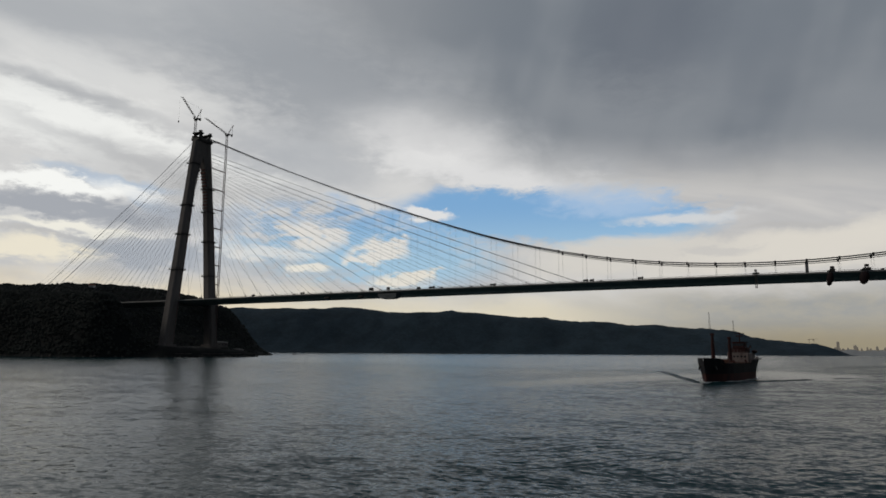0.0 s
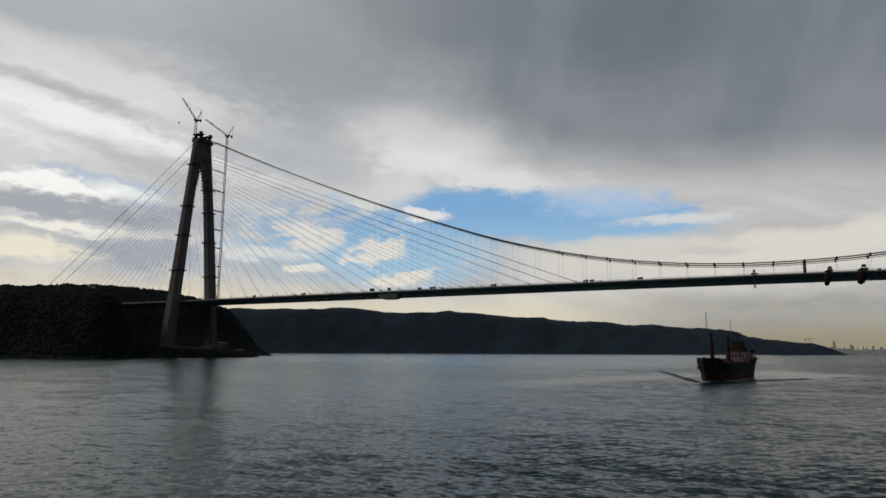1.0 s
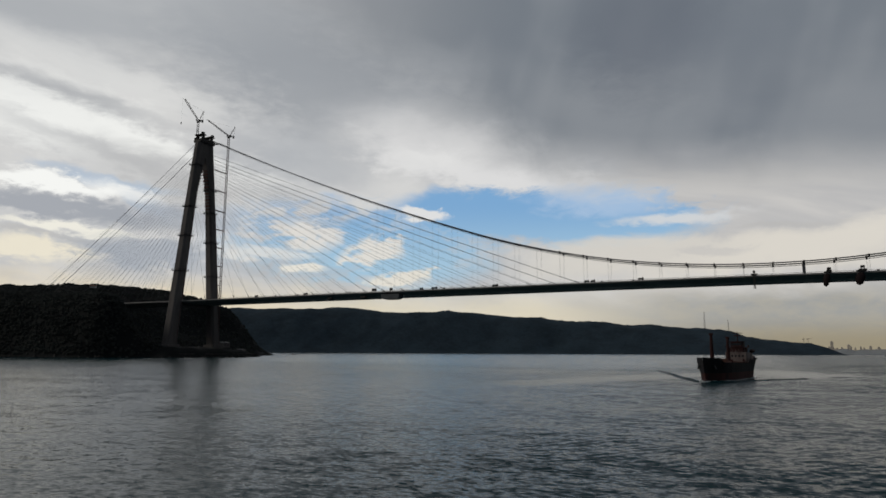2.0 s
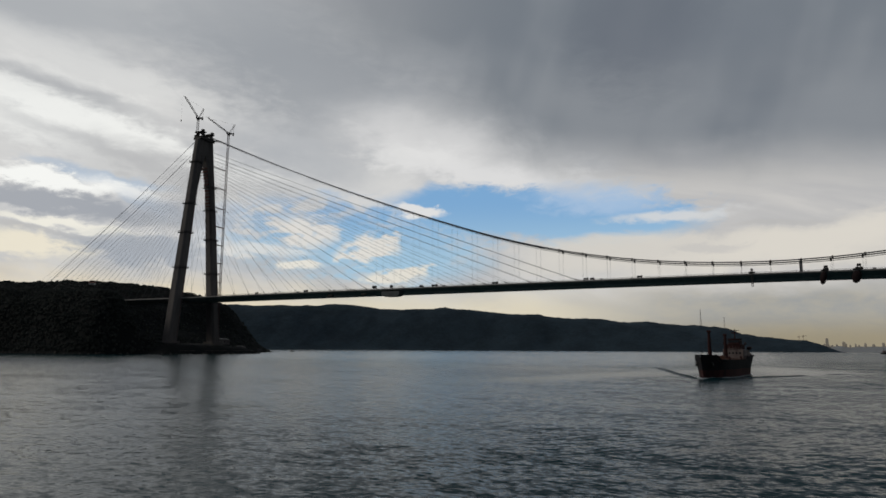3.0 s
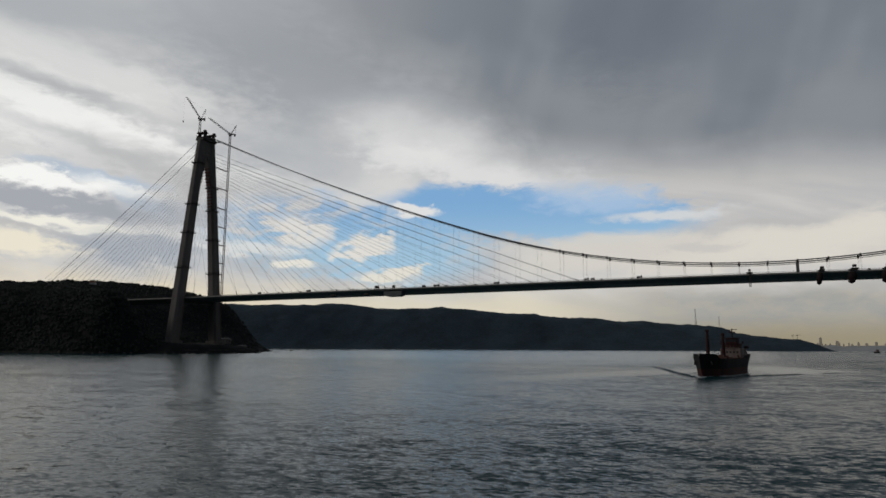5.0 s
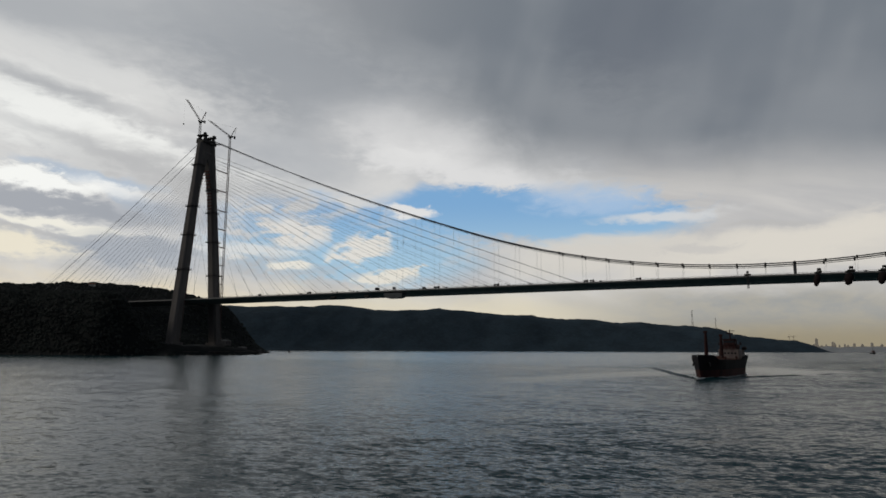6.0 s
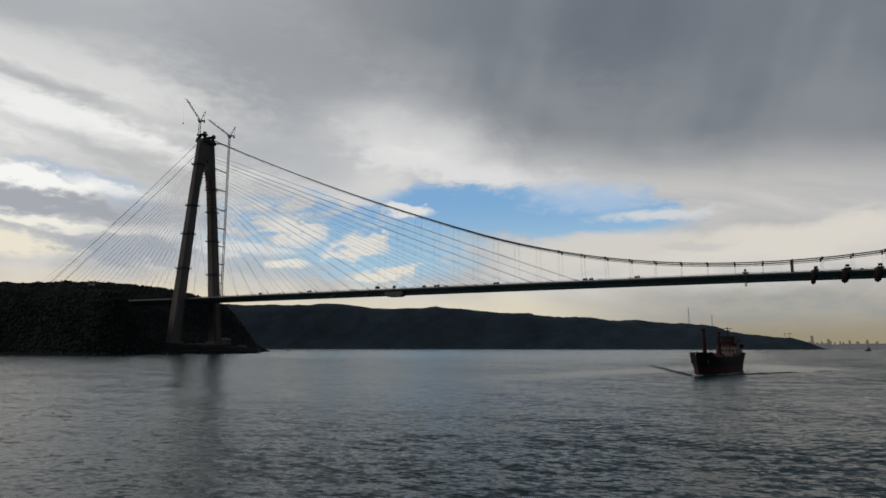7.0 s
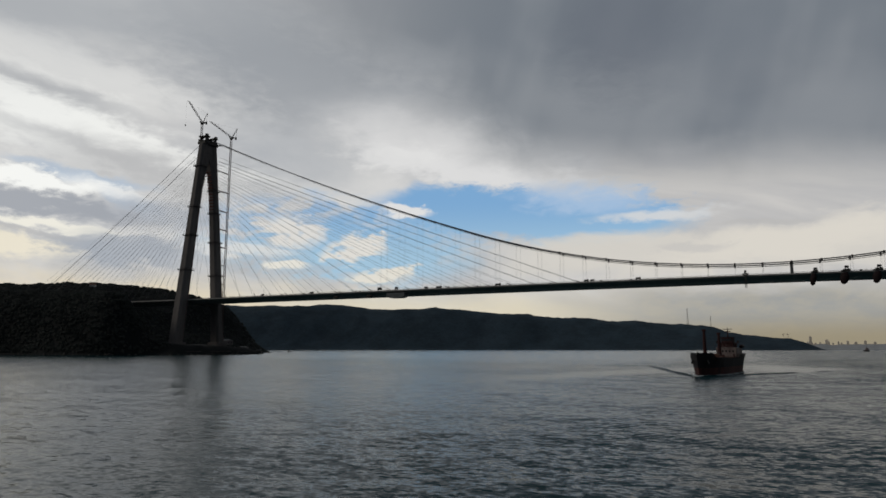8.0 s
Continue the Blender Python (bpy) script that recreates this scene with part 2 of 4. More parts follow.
def make_water(name):
    """Sea water; the slopes of swell, chop and ripples tilt its surface."""
    m = bpy.data.materials.new(name)
    m.use_nodes = True
    tree = m.node_tree
    put, mth, step, mix, fbm = nodes_of(tree)
    bsdf = tree.nodes["Principled BSDF"]
    bsdf.inputs["Base Color"].default_value = (0.008, 0.040, 0.048, 1)
    bsdf.inputs["Roughness"].default_value = 0.19
    bsdf.inputs["IOR"].default_value = 1.23
    co = put("ShaderNodeTexCoord").outputs["Object"]

    def slopes(scale, squeeze, detail, rough):
        """Two slopes of a wave field, from -0.5 to 0.5."""
        v = put("ShaderNodeMapping", {"Vector": co, "Rotation": (0, 0, radians(-24)), "Scale": (squeeze, 1.0, 1.0)}).outputs[0]
        n = put("ShaderNodeTexNoise", {"Vector": v, "Scale": scale, "Detail": detail, "Roughness": rough, "Distortion": 0.25})
        q = put("ShaderNodeSeparateColor", (n.outputs["Color"],)).outputs
        return mth("SUBTRACT", q[0], 0.5), mth("SUBTRACT", q[1], 0.5)
    # patches of wind and of calm water
    calm = step(fbm(put("ShaderNodeMapping", {"Vector": co, "Scale": (0.6, 1.6, 1)}).outputs[0], 0.006, 4.0, 0.55, 0.6), 0.36, 0.66)
    breeze = step(put("ShaderNodeSeparateXYZ", (co,)).outputs[0], 596.0, 706.0)
    open_water = step(put("ShaderNodeSeparateXYZ", (co,)).outputs[0], 694.0, 756.0)
    amp = mth("MULTIPLY", mth("MULTIPLY_ADD", calm, 0.35, 0.8), mth("MULTIPLY_ADD", open_water, 1.35, mth("MULTIPLY_ADD", breeze, 0.40, 0.78)))
    # the smoother water that the ship leaves on both sides
    torn = put("ShaderNodeVectorMath", (fbm(co, 0.03, 3.0, 0.55, 0.5),), operation="SCALE")
    torn.inputs["Scale"].default_value = 35.0
    near = put("ShaderNodeVectorMath", (co, torn.outputs[0]), operation="ADD").outputs[0]

    def smooth_patch(cx, cy, rx, ry, turn, soft):
        v = put("ShaderNodeVectorMath", (near, (cx + 17.5, cy + 17.5, 17.5)), operation="SUBTRACT").outputs[0]
        v = put("ShaderNodeMapping", {"Vector": v, "Rotation": (0, 0, radians(turn))}).outputs[0]
        v = put("ShaderNodeVectorMath", (v, (1 / rx, 1 / ry, 0.0)), operation="MULTIPLY").outputs[0]
        return step(put("ShaderNodeVectorMath", (v,), operation="LENGTH").outputs["Value"], 1.0 + soft, 1.0 - soft)
    slick = mth("MAXIMUM", smooth_patch(646.0, -402.0, 16.0, 80.0, 19.0, 0.45), smooth_patch(703.0, -318.0, 24.0, 75.0, -6.0, 0.7))
    amp = mth("MULTIPLY", amp, mth("MULTIPLY_ADD", slick, -0.75, 1.0))
    # a train of oblique waves thrown off by the boat
    lane = put("ShaderNodeMapping", {"Vector": co, "Rotation": (0, 0, radians(38))}).outputs[0]
    train = put("ShaderNodeTexWave", {"Vector": lane, "Scale": 0.21, "Distortion": 9.0, "Detail": 2.0, "Detail Scale": 0.35, "Detail Roughness": 0.5})
    train.wave_type, train.bands_direction = "BANDS", "X"
    patch = step(fbm(co, 0.02, 2.0, 0.5, 0.0), 0.42, 0.62)
    long_x, long_y = slopes(0.09, 0.5, 1.5, 0.5)
    chop_x, chop_y = slopes(0.62, 0.55, 2.0, 0.5)
    fine_x, fine_y = slopes(2.2, 0.65, 2.0, 0.6)
    tx = mth("ADD", mth("MULTIPLY", long_x, 0.12), mth("ADD", mth("MULTIPLY", chop_x, 0.3), mth("MULTIPLY", fine_x, 0.3)))
    ty = mth("ADD", mth("MULTIPLY", long_y, 0.22), mth("ADD", mth("MULTIPLY", chop_y, 0.46), mth("MULTIPLY", fine_y, 0.66)))
    ty = mth("MULTIPLY_ADD", mth("MULTIPLY", mth("SUBTRACT", train.outputs["Fac"], 0.5), patch), 0.10, ty)
    tilt = put("ShaderNodeCombineXYZ", (mth("MULTIPLY", tx, amp), mth("MULTIPLY", mth("SUBTRACT", ty, 0.062), amp), 1.0)).outputs[0]
    tree.links.new(put("ShaderNodeVectorMath", (tilt,), operation="NORMALIZE").outputs[0], bsdf.inputs["Normal"])
    return m


WATER = make_water("sea_water")
WAKE_WATER = make_water("wake_water")


# ---------------------------------------------------------------- mesh tools
def part(name, bm, mat, parent=None, label="", smooth=False):
    me = bpy.data.meshes.new(name)
    bm.normal_update()
    if smooth:
        for f in bm.faces:
            f.smooth = True
    bm.to_mesh(me)
    bm.free()
    me.materials.append(mat)
    ob = new(name, me)
    if parent is not None:
        ob.parent = parent
    if label:
        tagged(ob, label)
    return ob


def thing(name, label, category, group="", kind="", at=(0, 0, 0)):
    ob = new(name)
    ob.location = at
    ob.empty_display_size = 1.0
    return tagged(ob, label, category, group, kind)


def box(bm, c, s, turn=None, bevel=0.0):
    """A box of size s round c; turn: a 3x3 or 4x4 rotation."""
    m = Matrix.Translation(c) @ (turn.to_4x4() if turn is not None else Matrix()) @ Matrix.Diagonal((*s, 1))
    r = bmesh.ops.create_cube(bm, size=1.0, matrix=m)
    if bevel:
        es = list({e for v in r["verts"] for e in v.link_edges})
        bmesh.ops.bevel(bm, geom=es, offset=bevel, segments=1, affect="EDGES")


def rod(bm, a, b, r, r2=None, sides=6):
    """A round bar from a to b."""
    a, b = Vector(a), Vector(b)
    q = (b - a).to_track_quat("Z", "Y").to_matrix().to_4x4()
    m = Matrix.Translation((a + b) / 2) @ q
    bmesh.ops.create_cone(bm, cap_ends=True, segments=sides, radius1=r, radius2=r if r2 is None else r2, depth=(b - a).length, matrix=m)


def sweep(bm, pts, r, sides=8):
    """A tube along points."""
    rings = []
    for i, p in enumerate(pts):
        d = (Vector(pts[min(i + 1, len(pts) - 1)]) - Vector(pts[max(i - 1, 0)])).normalized()
        e1 = d.cross(Vector((0, 1, 0)) if abs(d.y) < 0.9 else Vector((1, 0, 0))).normalized()
        e2 = d.cross(e1)
        rings.append([bm.verts.new(Vector(p) + (e1 * math.cos(k * math.tau / sides) + e2 * math.sin(k * math.tau / sides)) * r) for k in range(sides)])
    for a, b in zip(rings, rings[1:]):
        for k in range(sides):
            bm.faces.new((a[k], a[(k + 1) % sides], b[(k + 1) % sides], b[k]))
    bm.faces.new(rings[0][::-1])
    bm.faces.new(rings[-1])


def loft(bm, rings, caps=True):
    vs = [[bm.verts.new(p) for p in r] for r in rings]
    n = len(vs[0])
    for a, b in zip(vs, vs[1:]):
        for k in range(n):
            bm.faces.new((a[k], a[(k + 1) % n], b[(k + 1) % n], b[k]))
    if caps:
        bm.faces.new(vs[0][::-1])
        bm.faces.new(vs[-1])
    return vs


def lattice(bm, a, b, w, r, bays):
    """A square lattice mast from a to b, w wide."""
    a, b = Vector(a), Vector(b)
    d = (b - a).normalized()
    e1 = d.cross(Vector((0.6, 0.8, 0.02))).normalized()
    e2 = d.cross(e1)
    cs = [(e1 * s + e2 * t) * w / 2 for s, t in ((1, 1), (1, -1), (-1, -1), (-1, 1))]
    for c in cs:
        rod(bm, a + c, b + c, r, sides=4)
    for i in range(bays):
        p, q = a.lerp(b, i / bays), a.lerp(b, (i + 1) / bays)
        for k in range(4):
            c0, c1 = cs[k], cs[(k + 1) % 4]
            rod(bm, p + c0, q + c1, r * 0.6, sides=3)
            rod(bm, q + c0, q + c1, r * 0.6, sides=3)


# ---------------------------------------------------------------- sea and land
def make_sea():
    bm = bmesh.new()
    n = 24
    span = 4600.0
    vs = [[bm.verts.new((-span + 2 * span * i / n, -span + 2 * span * j / n, 0)) for j in range(n + 1)] for i in range(n + 1)]
    for i in range(n):
        for j in range(n):
            bm.faces.new((vs[i][j], vs[i + 1][j], vs[i + 1][j + 1], vs[i][j + 1]))
    ob = part("water", bm, WATER)
    return tagged(ob, "grey rippled sea strait under a cloudy sky", "water", kind="structure")


def ridge_height(x, y, ridge):
    """Height of a ridge, a chain of (x, y, height, half width), at a place."""
    best = -6.0
    for (x0, y0, h0, w0), (x1, y1, h1, w1) in zip(ridge, ridge[1:]):
        dx, dy = x1 - x0, y1 - y0
        s = min(1.0, max(0.0, ((x - x0) * dx + (y - y0) * dy) / (dx * dx + dy * dy)))
        d = math.hypot(x - x0 - s * dx, y - y0 - s * dy)
        h, w = h0 + s * (h1 - h0), w0 + s * (w1 - w0)
        k = min(1.0, d / w)
        best = max(best, (h + 6) * (0.5 + 0.5 * math.cos(math.pi * k)) ** 0.8 - 6)
    return best


def land(name, ridge, area, cell, mat, rough, label, extra=None):
    x0, y0, x1, y1 = area
    nx, ny = int((x1 - x0) / cell), int((y1 - y0) / cell)
    bm = bmesh.new()
    grid = []
    for i in range(nx + 1):
        row = []
        for j in range(ny + 1):
            x, y = x0 + i * cell, y0 + j * cell
            z = ridge_height(x, y, ridge)
            if extra:
                z = extra(x, y, z)
            fade = min(1.0, max(0.0, z / 20.0))
            z += rough * fade * (noise.fractal((x * 0.006, y * 0.006, 1.7), 1.0, 2.0, 4) * 2.0 + noise.noise((x * 0.06, y * 0.06, 5.0)) * 0.6 + max(0.0, noise.noise((x * 0.021, y * 0.021, 9.0))) * 0.5)
            row.append(bm.verts.new((x, y, z if z > -5.5 else -6)))
        grid.append(row)
    for i in range(nx):
        for j in range(ny):
            q = (grid[i][j], grid[i + 1][j], grid[i + 1][j + 1], grid[i][j + 1])
            if max(v.co.z for v in q) > -5.5:
                bm.faces.new(q)
    loose = [v for v in bm.verts if not v.link_faces]
    bmesh.ops.delete(bm, geom=loose, context="VERTS")
    ob = part(name, bm, mat, smooth=True)
    return tagged(ob, label, "hill", kind="structure")


HEADLAND = [(-420, -560, 80, 330), (-470, -300, 100, 380), (-500, -80, 109, 400), (-480, 60, 118, 400), (-440, 135, 123, 390), (-345, 215, 121, 260),
            (-285, 245, 105, 175), (-228, 268, 84, 110), (-202, 282, 62, 75), (-190, 294, 32, 50)]


SHOULDER = [(-430, -130, 112, 130), (-280, -105, 94, 80), (-130, -95, 84, 62), (-50, -92, 75, 54), (-30, -90, 50, 42), (-16, -88, 16, 34)]


def tower_ledge(x, y, z):
    """The levelled building ground under the tower, and the low rock shore."""
    a = max(abs(x + 14) / 44, abs(y) / 64)
    if a < 1.0:
        return 13.0
    if a < 1.5:
        k = (a - 1.0) / 0.5
        z = 13.0 * (1 - k) + z * k if x < 10 or z > 5 else 13.0 * (1 - k) - 6 * k
    # keep the ground below the bridge's side span
    if abs(y) < 45 and x > -290:
        z = min(z, 68.0 - (x + 290) * 0.12)
    elif y < -45:
        z = max(z, ridge_height(x, y, SHOULDER))
    return z


make_sea_ob = make_sea()
land("headland", HEADLAND, (-900, -900, 130, 520), 7.0, SOIL, 5.0, "dark scrub-covered headland hill above the strait", tower_ledge)
FAR = [(-2300, 1500, 215, 480), (-1800, 1980, 225, 480), (-1530, 2180, 232, 470), (-1290, 2370, 236, 470), (-1150, 2430, 214, 460), (-850, 2580, 226, 450), (-620, 2680, 200, 440),
       (-270, 2800, 178, 430), (-110, 2840, 164, 420), (285, 2900, 140, 440), (470, 2880, 119, 380), (625, 2850, 80, 330), (720, 2830, 72, 300),
       (830, 2800, 55, 230), (890, 2780, 38, 170), (960, 2750, 10, 120)]
land("far_hills", FAR, (-3000, 900, 1150, 3600), 15.0, WOODS, 6.0, "long wooded hills across the strait, distance haze put into their bluish colour")


def ground_z(x, y):
    """Height of the headland's ground."""
    z = tower_ledge(x, y, ridge_height(x, y, HEADLAND))
    fade = min(1.0, max(0.0, z / 20.0))
    return z + 5.0 * fade * (noise.fractal((x * 0.006, y * 0.006, 1.7), 1.0, 2.0, 4) * 2.0 + noise.noise((x * 0.06, y * 0.06, 5.0)) * 0.6)


def make_scrub():
    """Uneven clumps of bushes and low trees over the headland."""
    rng = random.Random(4)
    vs, fs = [], []
    for i in range(30000):
        x, y = rng.uniform(-560, 20), rng.uniform(-400, 330)
        if i % 3 == 0:
            x, y = rng.uniform(-340, -10), rng.uniform(-240, -45)
        z = tower_ledge(x, y, ridge_height(x, y, HEADLAND))
        fade = min(1.0, max(0.0, z / 20.0))
        z += 5.0 * fade * (noise.fractal((x * 0.006, y * 0.006, 1.7), 1.0, 2.0, 4) * 2.0 + noise.noise((x * 0.06, y * 0.06, 5.0)) * 0.6)
        if z < 3 or (abs(x + 14) < 40 and abs(y) < 60) or (abs(y) < 48 and x > -290):
            continue
        r = rng.uniform(1.0, 2.6)
        n0 = len(vs)
        k = 6
        for ring, (zz, rr) in enumerate(((-0.5, 0.9), (0.35, 1.1), (0.95, 0.65))):
            for i in range(k):
                a = i * math.tau / k + ring * 0.5
                q = rr * r * rng.uniform(0.7, 1.25)
                vs.append((x + q * math.cos(a), y + q * math.sin(a), z + zz * r * rng.uniform(0.8, 1.2)))
        vs.append((x, y, z + r * rng.uniform(1.1, 1.5)))
        for ring in range(2):
            for i in range(k):
                a, b = n0 + ring * k + i, n0 + ring * k + (i + 1) % k
                fs.append((a, b, b + k, a + k))
        for i in range(k):
            fs.append((n0 + 2 * k + i, n0 + 2 * k + (i + 1) % k, n0 + 3 * k))
    me = bpy.data.meshes.new("scrub")
    me.from_pydata(vs, [], fs)
    me.materials.append(SCRUB)
    tagged(new("scrub", me), "dark bushes and low trees covering the headland", "bushes", kind="stuff")


make_scrub()

# ---------------------------------------------------------------- bridge
MID = 702.3
SINK = 1.35     # the tower's footings stand this deep in the ground


def camber(x):
    """How far deck and cables stand above their level height: lowest at the tower, highest at mid span."""
    return -SINK + 2.4 * (1 - min(1.0, abs(x - MID) / MID) ** 1.4)


def deck_z(x):
    return 75.0 + camber(x)


def leg_y(z):
    return 39.8 - 31.9 * (z - 1.4) / 305


def cable_z(x):
    u = abs(x - MID)
    c, a, b = 290.9, 0.000593, 0.000163
    return 87.6 + camber(x) + (a * u * u if u < c else a * c * c + 2 * a * c * (u - c) + b * (u - c) ** 2)


def leg_ring(z, sgn, grow=0.0):
    """Chamfered section of a tower leg at a height."""
    k = z / 300
    ax, ay = 7.6 - 2.4 * k + grow, 7.6 - 2.5 * k + grow
    c = 2.4
    y0 = sgn * leg_y(z)
    return [Vector((px, y0 + py, z)) for px, py in ((ax, -ay + c), (ax, ay - c), (ax - c, ay), (-ax + c, ay), (-ax, ay - c), (-ax, -ay + c), (-ax + c, -ay), (ax - c, -ay))]


def make_tower():
    t = thing("bridge_tower", "tall grey concrete A-shaped bridge tower, unfinished at the top", "bridge tower", at=(0, 0, 13 - SINK))
    down = Matrix.Translation((0, 0, -13))

    def place(ob):
        ob.matrix_local = down
        return ob
    for sgn in (-1, 1):
        bm = bmesh.new()
        loft(bm, [leg_ring(z, sgn) for z in (12, 60, 110, 160, 210, 257, 297)])
        leg = place(part("leg", bm, CONCRETE, t))
        bm = bmesh.new()
        box(bm, (0, sgn * leg_y(14), 15.5), (19, 19, 5), bevel=0.6)
        place(part("footing", bm, CONCRETE, t))
        for z in (114.5, 162.5, 203.0, 263.0) if sgn < 0 else (111.0, 158.5, 200.0, 232.0):
            bm = bmesh.new()
            rings = [leg_ring(z, sgn, 0.2), leg_ring(z, sgn, 2.0), leg_ring(z + 0.5, sgn, 2.0), leg_ring(z + 0.5, sgn, 0.2)]
            loft(bm, rings, caps=False)
            for zz in (1.3, 2.2):
                pts = [p + Vector((0, 0, zz)) for p in leg_ring(z, sgn, 1.9)]
                for a, b in zip(pts, pts[1:] + pts[:1]):
                    rod(bm, a, b, 0.12, sides=4)
            for p in leg_ring(z, sgn, 1.9):
                rod(bm, p, p + Vector((0, 0, 2.2)), 0.12, sides=4)
            part("work_platform", bm, DARK_STEEL, leg, "dark steel work platform with railing")
        # formwork brackets up the inner face
        for i in range(13):
            z = 206 + i * 4.4
            bm = bmesh.new()
            y = sgn * (leg_y(z) - 5.4 - 2.0 * max(0.0, (z - 226) / 18))
            box(bm, (0, y, z), (8.5, 1.8, 1.6 + 0.8 * (i % 2)), bevel=0.15)
            part("formwork", bm, RED_STEEL, leg, "red-brown formwork bracket")
        # red hoist track up the face towards the strait
        bm = bmesh.new()
        for z0, z1 in ((20, 110), (110, 200)):
            y0, y1 = (sgn * leg_y(z) for z in (z0, z1))
            rod(bm, (7.0 - z0 / 190, y0 + 4.1, z0), (7.0 - z1 / 190, y1 + 3.3, z1), 0.8, sides=4)
        part("hoist_track", bm, RED_STEEL, leg, "red-brown hoist track")
        # the inner face swells out towards the joint
        bm = bmesh.new()
        rings = []
        for z, w in ((226, 0.3), (244, 1.6), (258, 3.6), (270, 5.4), (278, 6.6)):
            y0 = sgn * (leg_y(z) - 4.6)
            y1 = y0 - sgn * min(w, abs(y0) - 0.15)
            rings.append([Vector((px, py, z)) for px, py in ((4.3, y0), (4.3, y1), (-4.3, y1), (-4.3, y0))])
        loft(bm, rings)
        part("haunch", bm, CONCRETE, leg)
    # the legs join
    bm = bmesh.new()
    loft(bm, [[Vector((sx * 4.4, sy, z)) for sx, sy in ((1, -w), (1, w), (-1, w), (-1, -w))] for z, w in ((276, 8.5), (280, 10.0), (297, 8.5))])
    place(part("head_wall", bm, CONCRETE, t))
    bm = bmesh.new()
    box(bm, (0, 0, 298.6), (14, 26, 3.4), bevel=0.3)
    box(bm, (0, 0, 301.2), (13, 25, 0.8))
    place(part("head_platform", bm, DARK_STEEL, t, "dark steel working deck"))
    for sgn in (-1, 1):
        bm = bmesh.new()
        y = sgn * 7.6
        for sx in (-5, 5):
            box(bm, (sx, y, 304.5), (1.6, 5.5, 6.5), bevel=0.2)
        box(bm, (0, y, 308.2), (15, 7.5, 1.6), bevel=0.2)
        box(bm, (5.5, y + sgn, 310.3), (3.5, 4, 2.8), bevel=0.3)
        rod(bm, (-7, y, 309), (-9.5, y, 311.5), 0.4)
        place(part("saddle_frame", bm, DARK_STEEL, t, "dark steel cable saddle frame"))
    rng = random.Random(2)
    for i in range(10):
        bm = bmesh.new()
        box(bm, (rng.uniform(-6, 6), rng.uniform(-12, 12), 302.6), (rng.uniform(1.5, 3), rng.uniform(1.5, 3.5), 2.2), bevel=0.1)
        place(part("equipment_box", bm, DARK_STEEL, t))
    return t


make_tower()


def make_deck():
    d = thing("bridge_deck", "long flat grey steel box-girder bridge deck", "bridge deck", at=(0, 0, 75.0))
    seg = 24.28
    prof = [(-29.2, -0.1), (-29.2, -1.3), (-17.5, -4.3), (17.5, -4.3), (29.2, -1.3), (29.2, -0.1), (14, 0.25), (0, 0.5), (-14, 0.25)]

    bm = bmesh.new()
    loft(bm, [[Vector((s * (seg / 2 - 0.05), y, z)) for y, z in prof] for s in (-1, 1)])
    first = part("deck_segment", bm, DECK_STEEL, d)
    first.location = (533.2 - 21.5 * seg, 0, camber(533.2 - 21.5 * seg))
    rails = []
    for s in (-1, 1):
        bm = bmesh.new()
        for zz in (0.55, 1.0):
            rod(bm, (-seg / 2, s * 28.6, zz), (seg / 2, s * 28.6, zz), 0.07, sides=4)
        for k in range(8):
            rod(bm, (-seg / 2 + (k + 0.5) * seg / 8, s * 28.6, -0.2), (-seg / 2 + (k + 0.5) * seg / 8, s * 28.6, 1.0), 0.07, sides=4)
        rails.append(part("parapet", bm, DARK_STEEL, d))
        bm = bmesh.new()
        box(bm, (0, s * 20, 0.55), (seg - 0.1, 0.4, 0.7), bevel=0.05)
        rails.append(part("road_barrier", bm, CONCRETE, d))
    for r in rails:
        r.location = first.location
    for i in range(-16, 42):
        if i:
            for o in (first, *rails):
                c = o.copy()
                scene.collection.objects.link(c)
                x = o.location.x + i * seg
                c.location = (x, 0, camber(x))
                c.rotation_euler = (0, -math.atan2(camber(x + 12) - camber(x - 12), 24), 0)
    bm = bmesh.new()
    box(bm, (0, 0, 0), (4, 66, 3.2), bevel=0.3)
    cb = part("cross_beam", bm, CONCRETE, d)
    cb.location = (0, 0, -6.2 - SINK)
    return d


make_deck()


